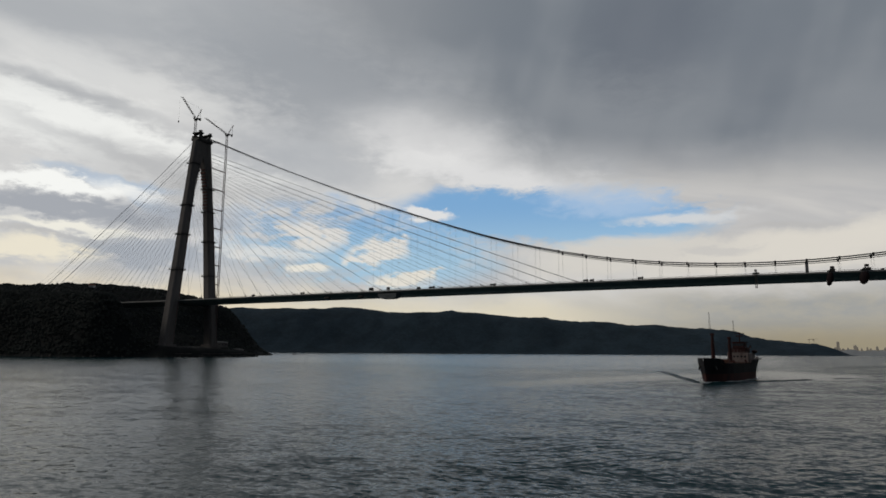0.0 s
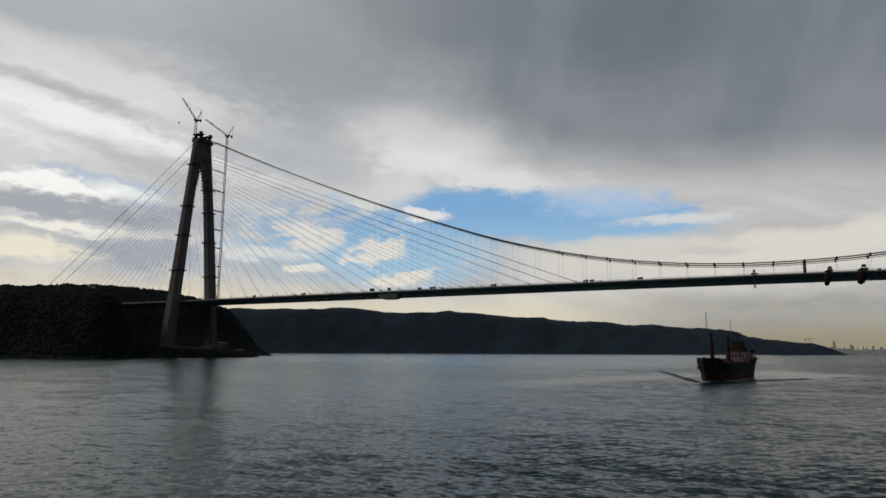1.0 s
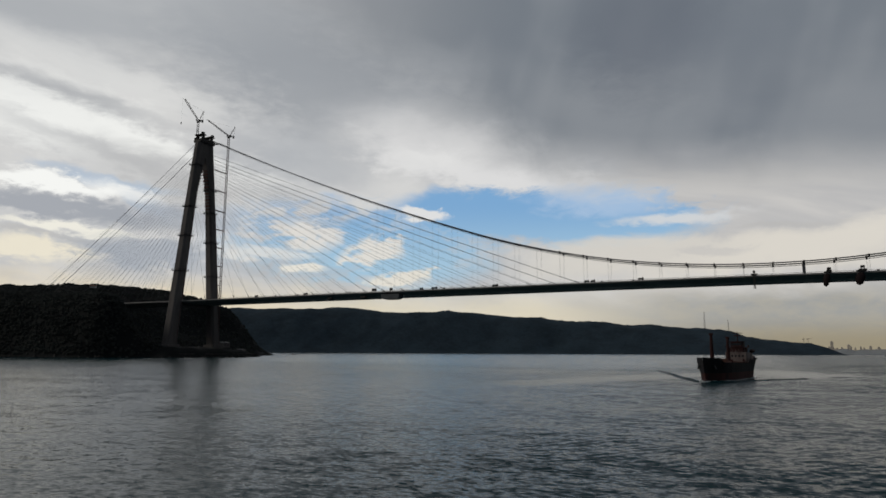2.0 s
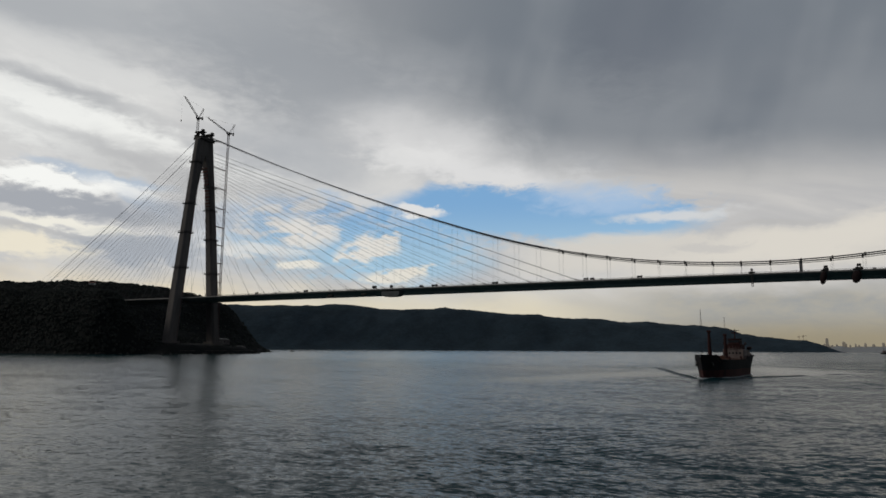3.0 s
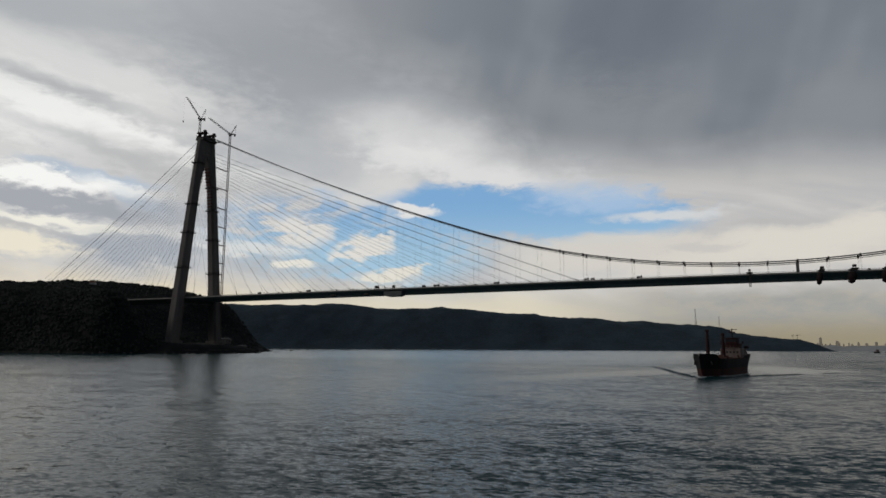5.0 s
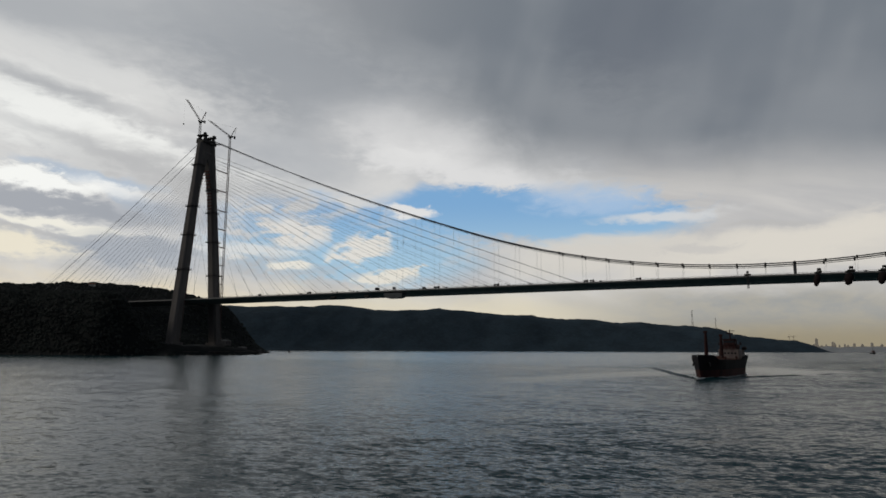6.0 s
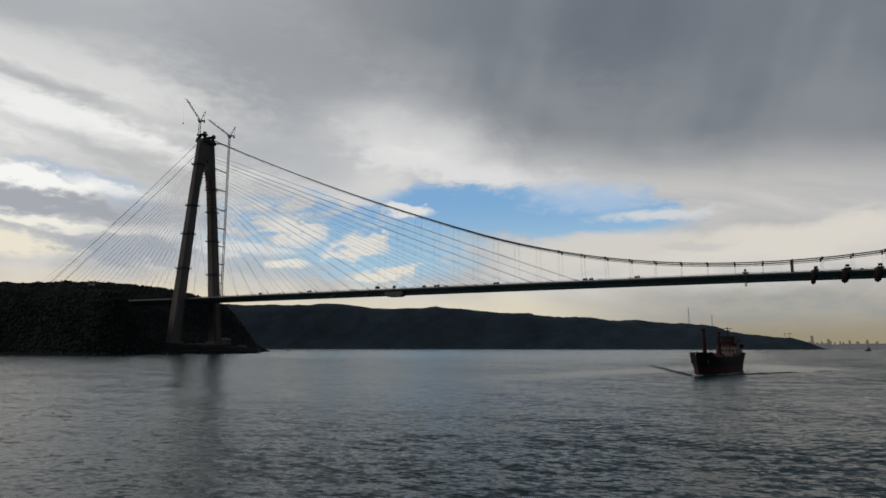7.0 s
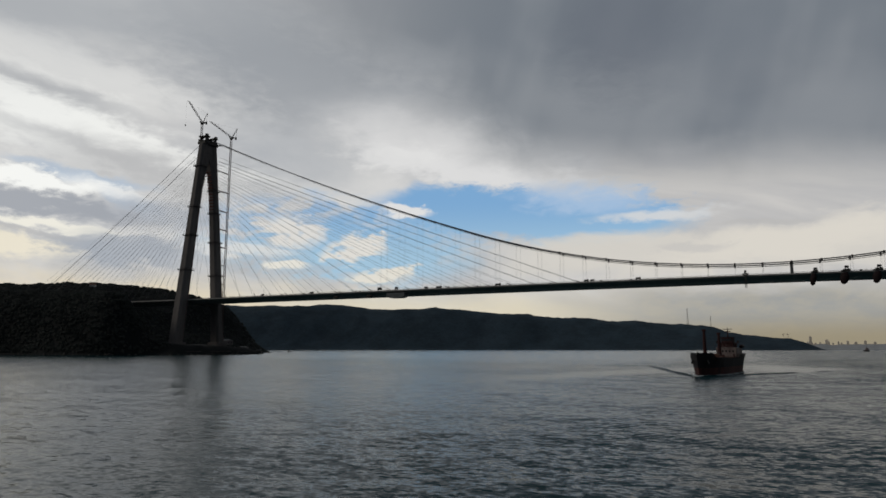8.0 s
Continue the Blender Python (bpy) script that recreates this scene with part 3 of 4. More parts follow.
def make_cable(sgn):
    top = Vector((0, sgn * 7.0, 303 - SINK))
    c = thing("main_cable", "thick dark suspension cable with a catwalk under it", "bridge cable", "main cables", at=(0, 0, 0))
    pts = [top]
    for i in range(1, 101):
        x = i * 10.2
        pts.append(Vector((x, sgn * 7.5, cable_z(x) if x > 10.3 else 299 - SINK)))
    bm = bmesh.new()
    sweep(bm, pts, 0.55)
    part("cable", bm, CABLE, c)
    # catwalk
    bm = bmesh.new()
    for a, b in zip(pts[1:], pts[2:]):
        q = [a + Vector((0, s * 1.7, -1.5)) for s in (-1, 1)] + [b + Vector((0, s * 1.7, -1.5)) for s in (1, -1)]
        vs = [bm.verts.new(p) for p in q] + [bm.verts.new(p + Vector((0, 0, -0.15))) for p in q]
        for f in ((0, 1, 2, 3), (7, 6, 5, 4), (0, 3, 7, 4), (1, 5, 6, 2)):
            bm.faces.new([vs[k] for k in f])
        for s in (-1, 1):
            rod(bm, a + Vector((0, s * 1.7, -0.3)), b + Vector((0, s * 1.7, -0.3)), 0.07, sides=3)
    part("catwalk", bm, DARK_STEEL, c, "dark wire-mesh catwalk")
    # back stay to the anchorage
    bm = bmesh.new()
    end = Vector((-380, sgn * 9.0, 303 - 380 * 0.652))
    sweep(bm, [top.lerp(end, i / 12) - Vector((0, 0, 4.0 * math.sin(math.pi * i / 12))) for i in range(13)], 0.29)
    part("back_cable", bm, CABLE, c)
    for k in range(-16, 13):
        x = 679.7 + 24.28 * k
        z = cable_z(x)
        bm = bmesh.new()
        if k >= -7:
            box(bm, (0, 0, 0), (1.5, 1.6, 2.4), bevel=0.2)
            box(bm, (0, 0, -1.6), (1.1, 3.6, 0.5))
        else:
            box(bm, (0, 0, 0.1), (1.2, 1.3, 1.4), bevel=0.2)
        cl = part("cable_clamp", bm, DARK_STEEL, c)
        cl.location = (x, sgn * 7.5, z - 0.2)
        bm = bmesh.new()
        for dx in (-0.35, 0.35):
            rod(bm, (dx, 0, deck_z(x) + 0.3 - z), (dx, 0, 0), 0.045 if k < 9 else 0.1, sides=4)
        if k == 2:
            box(bm, (0, 0, (deck_z(x) - z) / 2), (1.7, 0.9, z - deck_z(x)), bevel=0.1)
        h = part("hanger", bm, CABLE, cl)
        h.location = (0, 0, 0.2)
    return c


make_cable(-1)
make_cable(1)


def make_stays():
    for sgn in (-1, 1):
        for k in range(22):
            f = k / 21
            z = 284 - 74 * f ** 0.85
            a = Vector((4.5, sgn * leg_y(z), z - SINK))
            b = Vector((533.2 - 24.28 * k, sgn * 28.2, deck_z(533.2 - 24.28 * k) + 0.6))
            s = thing("stay_cable", "thin pale stay cable from tower to deck edge", "bridge cable", "main span stay cables")
            bm = bmesh.new()
            sag = 0.004 * (b - a).length
            r = 0.17 if k < 3 and sgn < 0 else 0.12
            sweep(bm, [a.lerp(b, i / 10) - Vector((0, 0, sag * 4 * (i / 10) * (1 - i / 10))) for i in range(11)], r, 6)
            part("strand", bm, CABLE, s)
            bm = bmesh.new()
            d = (a - b).normalized()
            rod(bm, b - d * 1.0, b + d * 4.0, 0.38, 0.3)
            part("anchor_sleeve", bm, DARK_STEEL, s)
            # back span
            a = Vector((-4.5, sgn * leg_y(z), z - SINK))
            b = Vector((-345 + 14.6 * k, sgn * 28.2, deck_z(-345 + 14.6 * k) + 0.6))
            s = thing("stay_cable", "thin pale stay cable from tower to back span", "bridge cable", "back span stay cables")
            bm = bmesh.new()
            sweep(bm, [a, a.lerp(b, 0.5) - Vector((0, 0, 1.5)), b], 0.095, 6)
            part("strand", bm, CABLE, s)
            bm = bmesh.new()
            d = (a - b).normalized()
            rod(bm, b - d * 1.0, b + d * 4.0, 0.38, 0.3)
            part("anchor_sleeve", bm, DARK_STEEL, s)


make_stays()


def make_gantry(x, top, low, width, tarp):
    """Work gantry astride the deck edge with a shrouded platform below."""
    g = thing("deck_gantry", "dark steel work gantry hung round the deck edge" if tarp else "slim dark steel work frame on the deck edge", "gantry", "deck gantries", at=(x, -29.6, deck_z(x)))
    bm = bmesh.new()
    if tarp:
        for dx in (0.1, 2.3):
            for dy in (-0.6, 1.6):
                box(bm, (dx, dy, top / 2 - 0.6), (0.45, 0.45, top + 1.2), bevel=0.06)
        box(bm, (1.2, 0.5, 1.0), (width * 0.75, 3.4, 1.8), bevel=0.15)
        box(bm, (-width * 0.2, 0.6, 0.4), (width * 0.5, 3.0, 0.9), bevel=0.15)
    else:
        for dx in (-0.6, 0.6):
            box(bm, (dx, -0.6, (top + low) / 2), (0.6, 0.6, top - low), bevel=0.06)
        for k in range(5):
            box(bm, (0, -0.6, low + 0.6 + k * 2.2), (1.6, 0.4, 0.3))
        box(bm, (0, 1.4, 0.9), (5.5, 5.0, 1.0), bevel=0.15)
    part("frame", bm, DARK_STEEL, g)
    bm = bmesh.new()
    box(bm, (1.2 if tarp else 0, -0.3, top - 0.7), (3.0 if tarp else 1.9, 2.4, 1.9), bevel=0.2)
    part("winch_house", bm, DARK_STEEL, g)
    if tarp:
        bm = bmesh.new()
        rings = []
        for k in range(9):
            f = k / 8
            w = 0.55 + 0.45 * math.sin(math.pi * min(1.0, f * 1.15)) if f < 0.8 else 0.95 * math.sqrt(max(0.02, 1 - ((f - 0.6) / 0.4) ** 2))
            z = -1.2 + (low + 1.2) * f
            rings.append([Vector((math.cos(a) * width / 2 * w - 0.4 - f * 1.6, -1.4 + math.sin(a) * 2.6 * w, z)) for a in [i * math.tau / 14 for i in range(14)]])
        loft(bm, rings)
        part("shroud", bm, SHEETING, g, "dark maroon sheeting round the hanging platform", smooth=True)
    return g


make_gantry(688.2, 3.8, -11.8, 3.2, False)
make_gantry(743.6, 3.8, -12.0, 5.4, True)
make_gantry(767.5, 4.4, -11.6, 7.4, True)
make_gantry(791.5, 4.2, -11.6, 7.0, True)


def make_deck_clutter():
    """Vehicles, site boxes and hung platforms along the deck."""
    rng = random.Random(8)
    for x, h, w in ((301, 3.9, 4.6), (323, 3.8, 2.6)):
        w_ = thing("site_tower", "dark scaffold tower standing on the deck", "scaffold", at=(x, -27, deck_z(x)))
        bm = bmesh.new()
        for dx in (-w / 2, w / 2):
            for dy in (-1, 1):
                rod(bm, (dx, dy, 0), (dx, dy, h), 0.15, sides=4)
        part("frame", bm, DARK_STEEL, w_)
        bm = bmesh.new()
        box(bm, (0, 0, h - 1.6), (w, 2.4, 3.0), bevel=0.2)
        part("cabin", bm, DARK_STEEL, w_)
    p = thing("hung_platform", "grey tarpaulin-wrapped platform hung under the deck", "work platform", at=(323.5, -25.5, deck_z(323.5)))
    bm = bmesh.new()
    loft(bm, [[Vector((sx * wx, sy * 5, z)) for sx, sy in ((-1, -1), (1, -1), (1, 1), (-1, 1))] for z, wx in ((-3.4, 11.5), (-7.2, 11.2), (-8.4, 9.6), (-9.2, 6.5))])
    part("tarpaulin", bm, TARP, p, "pale grey tarpaulin")
    for dx in (-10, -3.5, 3.5, 10):
        bm = bmesh.new()
        rod(bm, (dx, -4.6, -4), (dx, -4.6, 0.5), 0.14, sides=4)
        part("hanger_bar", bm, DARK_STEEL, p)
    for x in (241.5, 287.5):
        b = thing("hung_box", "small dark box hung under the deck edge", "work platform", "hung boxes", at=(x, -27, deck_z(x)))
        bm = bmesh.new()
        box(bm, (0, 0, -5.6), (7, 4, 2.6), bevel=0.7)
        part("body", bm, DARK_STEEL, b)
        for dx in (-2.5, 2.5):
            bm = bmesh.new()
            rod(bm, (dx, 0, -5), (dx, 0, 0), 0.15, sides=4)
            part("hanger_bar", bm, DARK_STEEL, b)
    for x, l in ((376, 6.5), (446, 6.0), (541, 4.5), (547, 4.0), (592, 5.0), (130, 4), (205, 5), (360, 3.5)):
        v = thing("site_vehicle", "dark construction vehicle parked on the deck", "vehicle", "deck vehicles", at=(x, -25.5, deck_z(x) + 0.1))
        bm = bmesh.new()
        box(bm, (-l * 0.15, 0, 1.5), (l * 0.68, 2.2, 1.5), bevel=0.15)
        part("load_bed", bm, DARK_STEEL, v)
        bm = bmesh.new()
        box(bm, (l * 0.36, 0, 1.75), (l * 0.26, 2.1, 2.1), bevel=0.3)
        part("cab", bm, DARK_STEEL, v)
        for sx in (-0.32, 0.32):
            for sy in (-1, 1):
                bm = bmesh.new()
                rod(bm, (l * sx, sy * 0.85, 0.5), (l * sx, sy * 1.15, 0.5), 0.5, sides=12)
                part("wheel", bm, DARK_STEEL, v)
    for i in range(14):
        x = rng.uniform(120, 780)
        s = thing("site_box", "small dark site box on the deck edge", "box", "site boxes", at=(x, -27.8, deck_z(x)))
        bm = bmesh.new()
        hh = rng.uniform(0.8, 1.6)
        box(bm, (0, 0, hh / 2), (rng.uniform(0.8, 2.5), 1.2, hh), bevel=0.08)
        part("body", bm, DARK_STEEL, s)


make_deck_clutter()

RIGHT = Vector((0.68, 0.73, 0))


def make_crane(name_at, base_z, cab_z, jib, frame_top, weight, ties, label):
    """Luffing tower crane: lattice mast, slewing cab, jib and counterweight."""
    x, y = name_at
    c = thing("tower_crane", label, "crane", "tower cranes", at=(x, y, base_z))
    up = cab_z - base_z
    bm = bmesh.new()
    lattice(bm, (0, 0, 0), (0, 0, up), 2.4, 0.30, max(4, int(up / 5)))
    part("mast", bm, CRANE_PAINT, c)
    bm = bmesh.new()
    rod(bm, (0, 0, up - 0.6), (0, 0, up + 1.2), 2.2, sides=12)
    box(bm, Vector((0, 0, up + 2.0)) + RIGHT * 2.5, (3.4, 3.4, 1.6), Matrix.Rotation(radians(47), 3, "Z"), bevel=0.1)
    part("slewing_platform", bm, DARK_STEEL, c)
    bm = bmesh.new()
    box(bm, Vector((0, 0, up + 2.4)) - RIGHT * 2.2, (2.0, 2.0, 2.4), Matrix.Rotation(radians(47), 3, "Z"), bevel=0.2)
    cab = part("cab", bm, DARK_STEEL, c)
    bm = bmesh.new()
    box(bm, Vector((0, 0, up + 2.7)) - RIGHT * 3.25, (0.12, 1.5, 1.1), Matrix.Rotation(radians(47), 3, "Z"))
    part("cab_window", bm, GLASS, cab)
    foot = Vector((0, 0, up + 2.2))
    tip = foot + RIGHT * jib[0] + Vector((0, 0, jib[1]))
    bm = bmesh.new()
    lattice(bm, foot, tip, 1.5, 0.17, 12)
    rod(bm, tip, tip + RIGHT * -2.6 + Vector((0, 0, 0.8)), 0.35)
    part("jib", bm, CRANE_PAINT, c)
    head = foot + RIGHT * frame_top[0] + Vector((0, 0, frame_top[1]))
    bm = bmesh.new()
    lattice(bm, foot + RIGHT * 1.0, head, 1.1, 0.17, 4)
    rod(bm, foot + RIGHT * weight[0], head, 0.14, sides=4)
    part("mast_head", bm, CRANE_PAINT, c)
    bm = bmesh.new()
    rod(bm, head, foot.lerp(tip, 0.93), 0.06, sides=4)
    part("pendant_line", bm, DARK_STEEL, c)
    bm = bmesh.new()
    w = foot + RIGHT * weight[0] + Vector((0, 0, weight[1]))
    rod(bm, foot, foot + RIGHT * weight[0], 0.5, sides=4)
    box(bm, w, (2.4, 2.2, 3.6), Matrix.Rotation(radians(47), 3, "Z"), bevel=0.15)
    part("counterweight", bm, DARK_STEEL, c)
    for z in ties:
        bm = bmesh.new()
        ly = leg_y(z) + 4.5 - y
        for dx in (-1.0, 1.0):
            rod(bm, (dx, 0, z - base_z), (dx * 2.2, ly, z - base_z + 0.5), 0.45, sides=4)
        part("wall_tie", bm, CRANE_PAINT, c)
    return c, tip


crane_a, tip_a = make_crane((0, -13.5), 301.6 - SINK, 325.5 - SINK, (-19.0, 28.0), (6.5, 14.0), (5.5, -0.5), (), "luffing tower crane on the head of the tower")
crane_b, tip_b = make_crane((0, 46.0), 13.0, 321.0 - SINK, (-30.0, 20.0), (8.0, 14.5), (6.5, -1.0), (100, 127, 153, 179, 206, 235, 264), "tall luffing tower crane tied to the tower leg")
bm = bmesh.new()
hook = tip_a + RIGHT * -3.0
rod(bm, hook, hook - Vector((0, 0, 34)), 0.05, sides=4)
rod(bm, hook - Vector((0, 0, 36.5)), hook - Vector((0, 0, 34)), 0.5, 0.9, sides=8)
part("hook_block", bm, DARK_STEEL, crane_a)


# ---------------------------------------------------------------- ship
def make_ship():
    L, HB = 60.0, 5.3
    s = thing("cargo_ship", "small black and red cargo ship with red kingposts under way", "ship")

    def half(u):
        """Half width of deck and of waterline at u from bow (0) to stern (1)."""
        dk = HB * (1 - max(0.0, 1 - u / 0.26) ** 1.9) if u < 0.26 else HB * (1 - 0.10 * max(0.0, (u - 0.85) / 0.15))
        wl = HB * (1 - max(0.0, 1 - u / 0.36) ** 1.6) if u < 0.36 else HB * (1 - 0.35 * max(0.0, (u - 0.8) / 0.2) ** 1.5)
        return max(0.06, dk), max(0.05, wl * 0.97)

    def sheer(u):
        fore = 1.0 - min(1.0, max(0.0, (u - 0.12) / 0.05))
        aft = min(1.0, max(0.0, (u - 0.74) / 0.03))
        return 6.05 + 1.6 * fore + 1.2 * aft + 0.4 * (1 - u) ** 2
    us = [0, 0.015, 0.04, 0.08, 0.12, 0.17, 0.23, 0.3, 0.4, 0.5, 0.6, 0.7, 0.74, 0.77, 0.85, 0.93, 1.0]
    BAND = 2.9

    def section(u, zs):
        dk, wl = half(u)
        top = sheer(u)
        out = []
        for z in zs(top):
            k = max(0.0, z / top)
            w = wl + (dk - wl) * k ** 1.6
            rake = -3.2 * (k - 1.0) * max(0.0, 1 - u / 0.12) * -1.0
            out.append((w, -u * L + rake, z))
        return out

    def skin(zs, name, mat, label):
        bm = bmesh.new()
        secs = [section(u, zs) for u in us]
        for sg in (-1, 1):
            vs = [[bm.verts.new((sg * w, y, z)) for w, y, z in sec] for sec in secs]
            for a, b in zip(vs, vs[1:]):
                for i in range(len(a) - 1):
                    q = (a[i], a[i + 1], b[i + 1], b[i])
                    bm.faces.new(q if sg > 0 else q[::-1])
        st = [bm.verts.new((sg * w, y, z)) for sg, seq in ((1, secs[-1]), (-1, secs[-1][::-1])) for w, y, z in seq]
        bm.faces.new(st)
        bmesh.ops.remove_doubles(bm, verts=bm.verts, dist=0.02)
        ob = part(name, bm, mat, s, label, smooth=False)
        return ob
    skin(lambda top: (-1.2, 0.0, 1.0, 2.2, BAND), "lower_hull", HULL_RED, "rusty red lower hull")
    skin(lambda top: (BAND + 0.01, 3.6, 4.7, top), "upper_hull", HULL_BLACK, "black upper hull")
    bm = bmesh.new()
    pr = [(half(u)[0] - 0.15, -u * L + 0.0, sheer(u) - 1.0) for u in us]
    a = [bm.verts.new((w, y, z)) for w, y, z in pr]
    b = [bm.verts.new((-w, y, z)) for w, y, z in pr]
    for i in range(len(us) - 1):
        bm.faces.new((a[i], b[i], b[i + 1], a[i + 1]))
    part("main_deck", bm, HATCH_GREEN, s, "brown-red painted deck")
    for y in (-19.5, -29):
        bm = bmesh.new()
        box(bm, (0, y, 5.7), (7.6, 8.0, 1.8), bevel=0.15)
        for k in range(5):
            box(bm, (0, y - 3.4 + k * 1.7, 6.66), (7.8, 0.3, 0.2))
        part("hatch_cover", bm, HATCH_GREEN, s)
    for y, top in ((-12.5, 16.3), (-35.5, 15.5)):
        bm = bmesh.new()
        rod(bm, (0, y, 5.5), (0, y, top), 0.8, 0.45, sides=12)
        box(bm, (0, y, top), (1.3, 1.2, 0.8), bevel=0.15)
        box(bm, (0, y, 6.8), (2.4, 2.0, 1.0), bevel=0.15)
        kp = part("kingpost", bm, SHIP_RED, s, "red painted kingpost")
        bm = bmesh.new()
        rod(bm, (0.9, y, 7.0), (0.8, y - (12 if y > -20 else -12), 7.8), 0.25, 0.18, sides=6)
        part("derrick_boom", bm, SHIP_RED, kp, "red cargo boom")
        bm = bmesh.new()
        rod(bm, (0, y, top), (0.8, y - (12 if y > -20 else -12), 7.8), 0.04, sides=4)
        part("topping_line", bm, DARK_STEEL, kp)
    # accommodation block
    bm = bmesh.new()
    box(bm, (0, -52.5, 8.2), (7.8, 11.0, 3.8), bevel=0.2)
    low_house = part("lower_house", bm, SHIP_WHITE, s, "weathered white lower house")
    bm = bmesh.new()
    box(bm, (0, -52.5, 11.1), (5.2, 7.0, 2.0), bevel=0.2)
    part("upper_house", bm, SHIP_RED, s, "dull red upper house")
    bm = bmesh.new()
    box(bm, (0, -51.0, 12.9), (4.4, 4.6, 2.4), bevel=0.25)
    wh = part("wheelhouse", bm, SHIP_RED, s, "red-painted wheelhouse")
    for i in range(6):
        bm = bmesh.new()
        box(bm, (-1.7 + i * 0.68, -48.69, 13.2), (0.6, 0.08, 0.9), bevel=0.02)
        part("window", bm, GLASS, wh)
    for i in range(5):
        bm = bmesh.new()
        box(bm, (-2.6 + i * 1.3, -46.98, 8.6), (0.7, 0.08, 0.7), bevel=0.02)
        part("porthole", bm, GLASS, low_house)
    bm = bmesh.new()
    box(bm, (0, -51.0, 14.2), (5.0, 5.2, 0.25))
    part("monkey_deck", bm, SHIP_RED, s)
    bm = bmesh.new()
    rod(bm, (0, -51.5, 14.2), (0, -51.5, 18.2), 0.28, 0.14)
    rod(bm, (-1.8, -51.5, 17.6), (1.8, -51.5, 17.6), 0.12)
    box(bm, (0, -51.2, 16.6), (2.4, 0.5, 0.4))
    part("radar_mast", bm, SHIP_RED, s)
    bm = bmesh.new()
    box(bm, (0, -56.8, 11.6), (2.4, 3.0, 4.4), bevel=0.5)
    part("funnel", bm, SHIP_RED, s)
    for sg in (-1, 1):
        bm = bmesh.new()
        rings = []
        for k, w in ((-2.6, 0.2), (-1.6, 0.8), (0, 1.0), (1.6, 0.8), (2.6, 0.2)):
            rings.append([Vector((sg * 4.3 + math.cos(t) * 0.95 * w, -55.8 + k, 10.6 + math.sin(t) * 0.8 * w)) for t in [i * math.tau / 8 for i in range(8)]])
        loft(bm, rings)
        part("lifeboat", bm, SHIP_RED, s, "orange-red lifeboat")
    bm = bmesh.new()
    rod(bm, (0, -1.8, 6.4), (0, -1.8, 9.8), 0.12, 0.06)
    box(bm, (0, -5, 6.9), (2.4, 1.6, 1.0), bevel=0.2)
    part("forecastle_gear", bm, DARK_STEEL, s)
    for sg in (-1, 1):
        bm = bmesh.new()
        box(bm, (sg * 2.7, -5.0, 4.9), (0.5, 1.0, 1.4), Matrix.Rotation(radians(-18 * sg), 3, "Y"), bevel=0.15)
        part("anchor", bm, DARK_STEEL, s)
        # bulwark rail round the poop
        bm = bmesh.new()
        for zz in (0.5, 1.0):
            rod(bm, (sg * 5.1, -45, 6.9 + zz), (sg * 4.8, -59.6, 6.9 + zz), 0.06, sides=4)
        for k in range(8):
            rod(bm, (sg * 4.95, -45 - k * 2.0, 6.6), (sg * 4.95, -45 - k * 2.0, 7.9), 0.06, sides=4)
        part("railing", bm, SHIP_WHITE, s)
    # bulwark cap, mooring gear, ventilators, rigging
    for sg in (-1, 1):
        bm = bmesh.new()
        pts = [Vector((sg * half(u)[0], -u * L, sheer(u) + 0.05)) for u in us]
        for a, b in zip(pts, pts[1:]):
            rod(bm, a, b, 0.11, sides=5)
        part("bulwark_cap", bm, HULL_BLACK, s)
        for x, y in ((2.4, -8.0), (4.0, -24.0), (4.0, -42.0)):
            bm = bmesh.new()
            rod(bm, (sg * x, y, 4.7), (sg * x, y, 6.9), 0.28, 0.22, sides=8)
            rod(bm, (sg * x, y, 6.8), (sg * x, y + 0.7, 7.1), 0.34, 0.45, sides=8)
            part("ventilator", bm, SHIP_RED, s)
        for y in (-12.5, -35.5):
            for dy in (-7.0, 7.0):
                bm = bmesh.new()
                rod(bm, (0, y, 14.6), (sg * 4.9, y + dy, 6.0), 0.035, sides=3)
                part("shroud_line", bm, DARK_STEEL, s)
        bm = bmesh.new()
        rod(bm, (sg * 3.2, -49.5, 6.0), (sg * 3.2, -49.5, 12.0), 0.09, sides=5)
        box(bm, (sg * 3.2, -50.5, 11.9), (1.8, 3.0, 0.15))
        box(bm, (sg * 4.0, -50.5, 12.4), (0.12, 3.0, 1.0))
        part("bridge_wing", bm, SHIP_RED, s)
    for x, y, z, w in ((-1.6, -24.2, 6.9, 1.6), (1.2, -24.4, 6.9, 1.9), (0.2, -14.6, 5.6, 2.2), (2.0, -40.2, 5.4, 1.5)):
        bm = bmesh.new()
        box(bm, (x, y, z - 0.3), (w, 1.3, 2.2), bevel=0.08)
        part("deck_locker", bm, HATCH_GREEN, s)
    bm = bmesh.new()
    for k in range(3):
        rod(bm, (-1.2 + k * 1.2, -46.9, 9.6), (-1.2 + k * 1.2, -46.9, 11.2), 0.05, sides=4)
    rod(bm, (-3.4, -46.9, 10.4), (3.4, -46.9, 10.4), 0.05, sides=4)
    rod(bm, (-3.4, -46.9, 9.9), (3.4, -46.9, 9.9), 0.05, sides=4)
    part("house_railing", bm, SHIP_WHITE, low_house)
    bm = bmesh.new()
    rod(bm, (0, -59.2, 6.5), (0, -60.6, 10.2), 0.06, 0.04, sides=5)
    part("stern_staff", bm, DARK_STEEL, s)
    # bow wave and wash along the hull
    rng = random.Random(5)
    bm = bmesh.new()
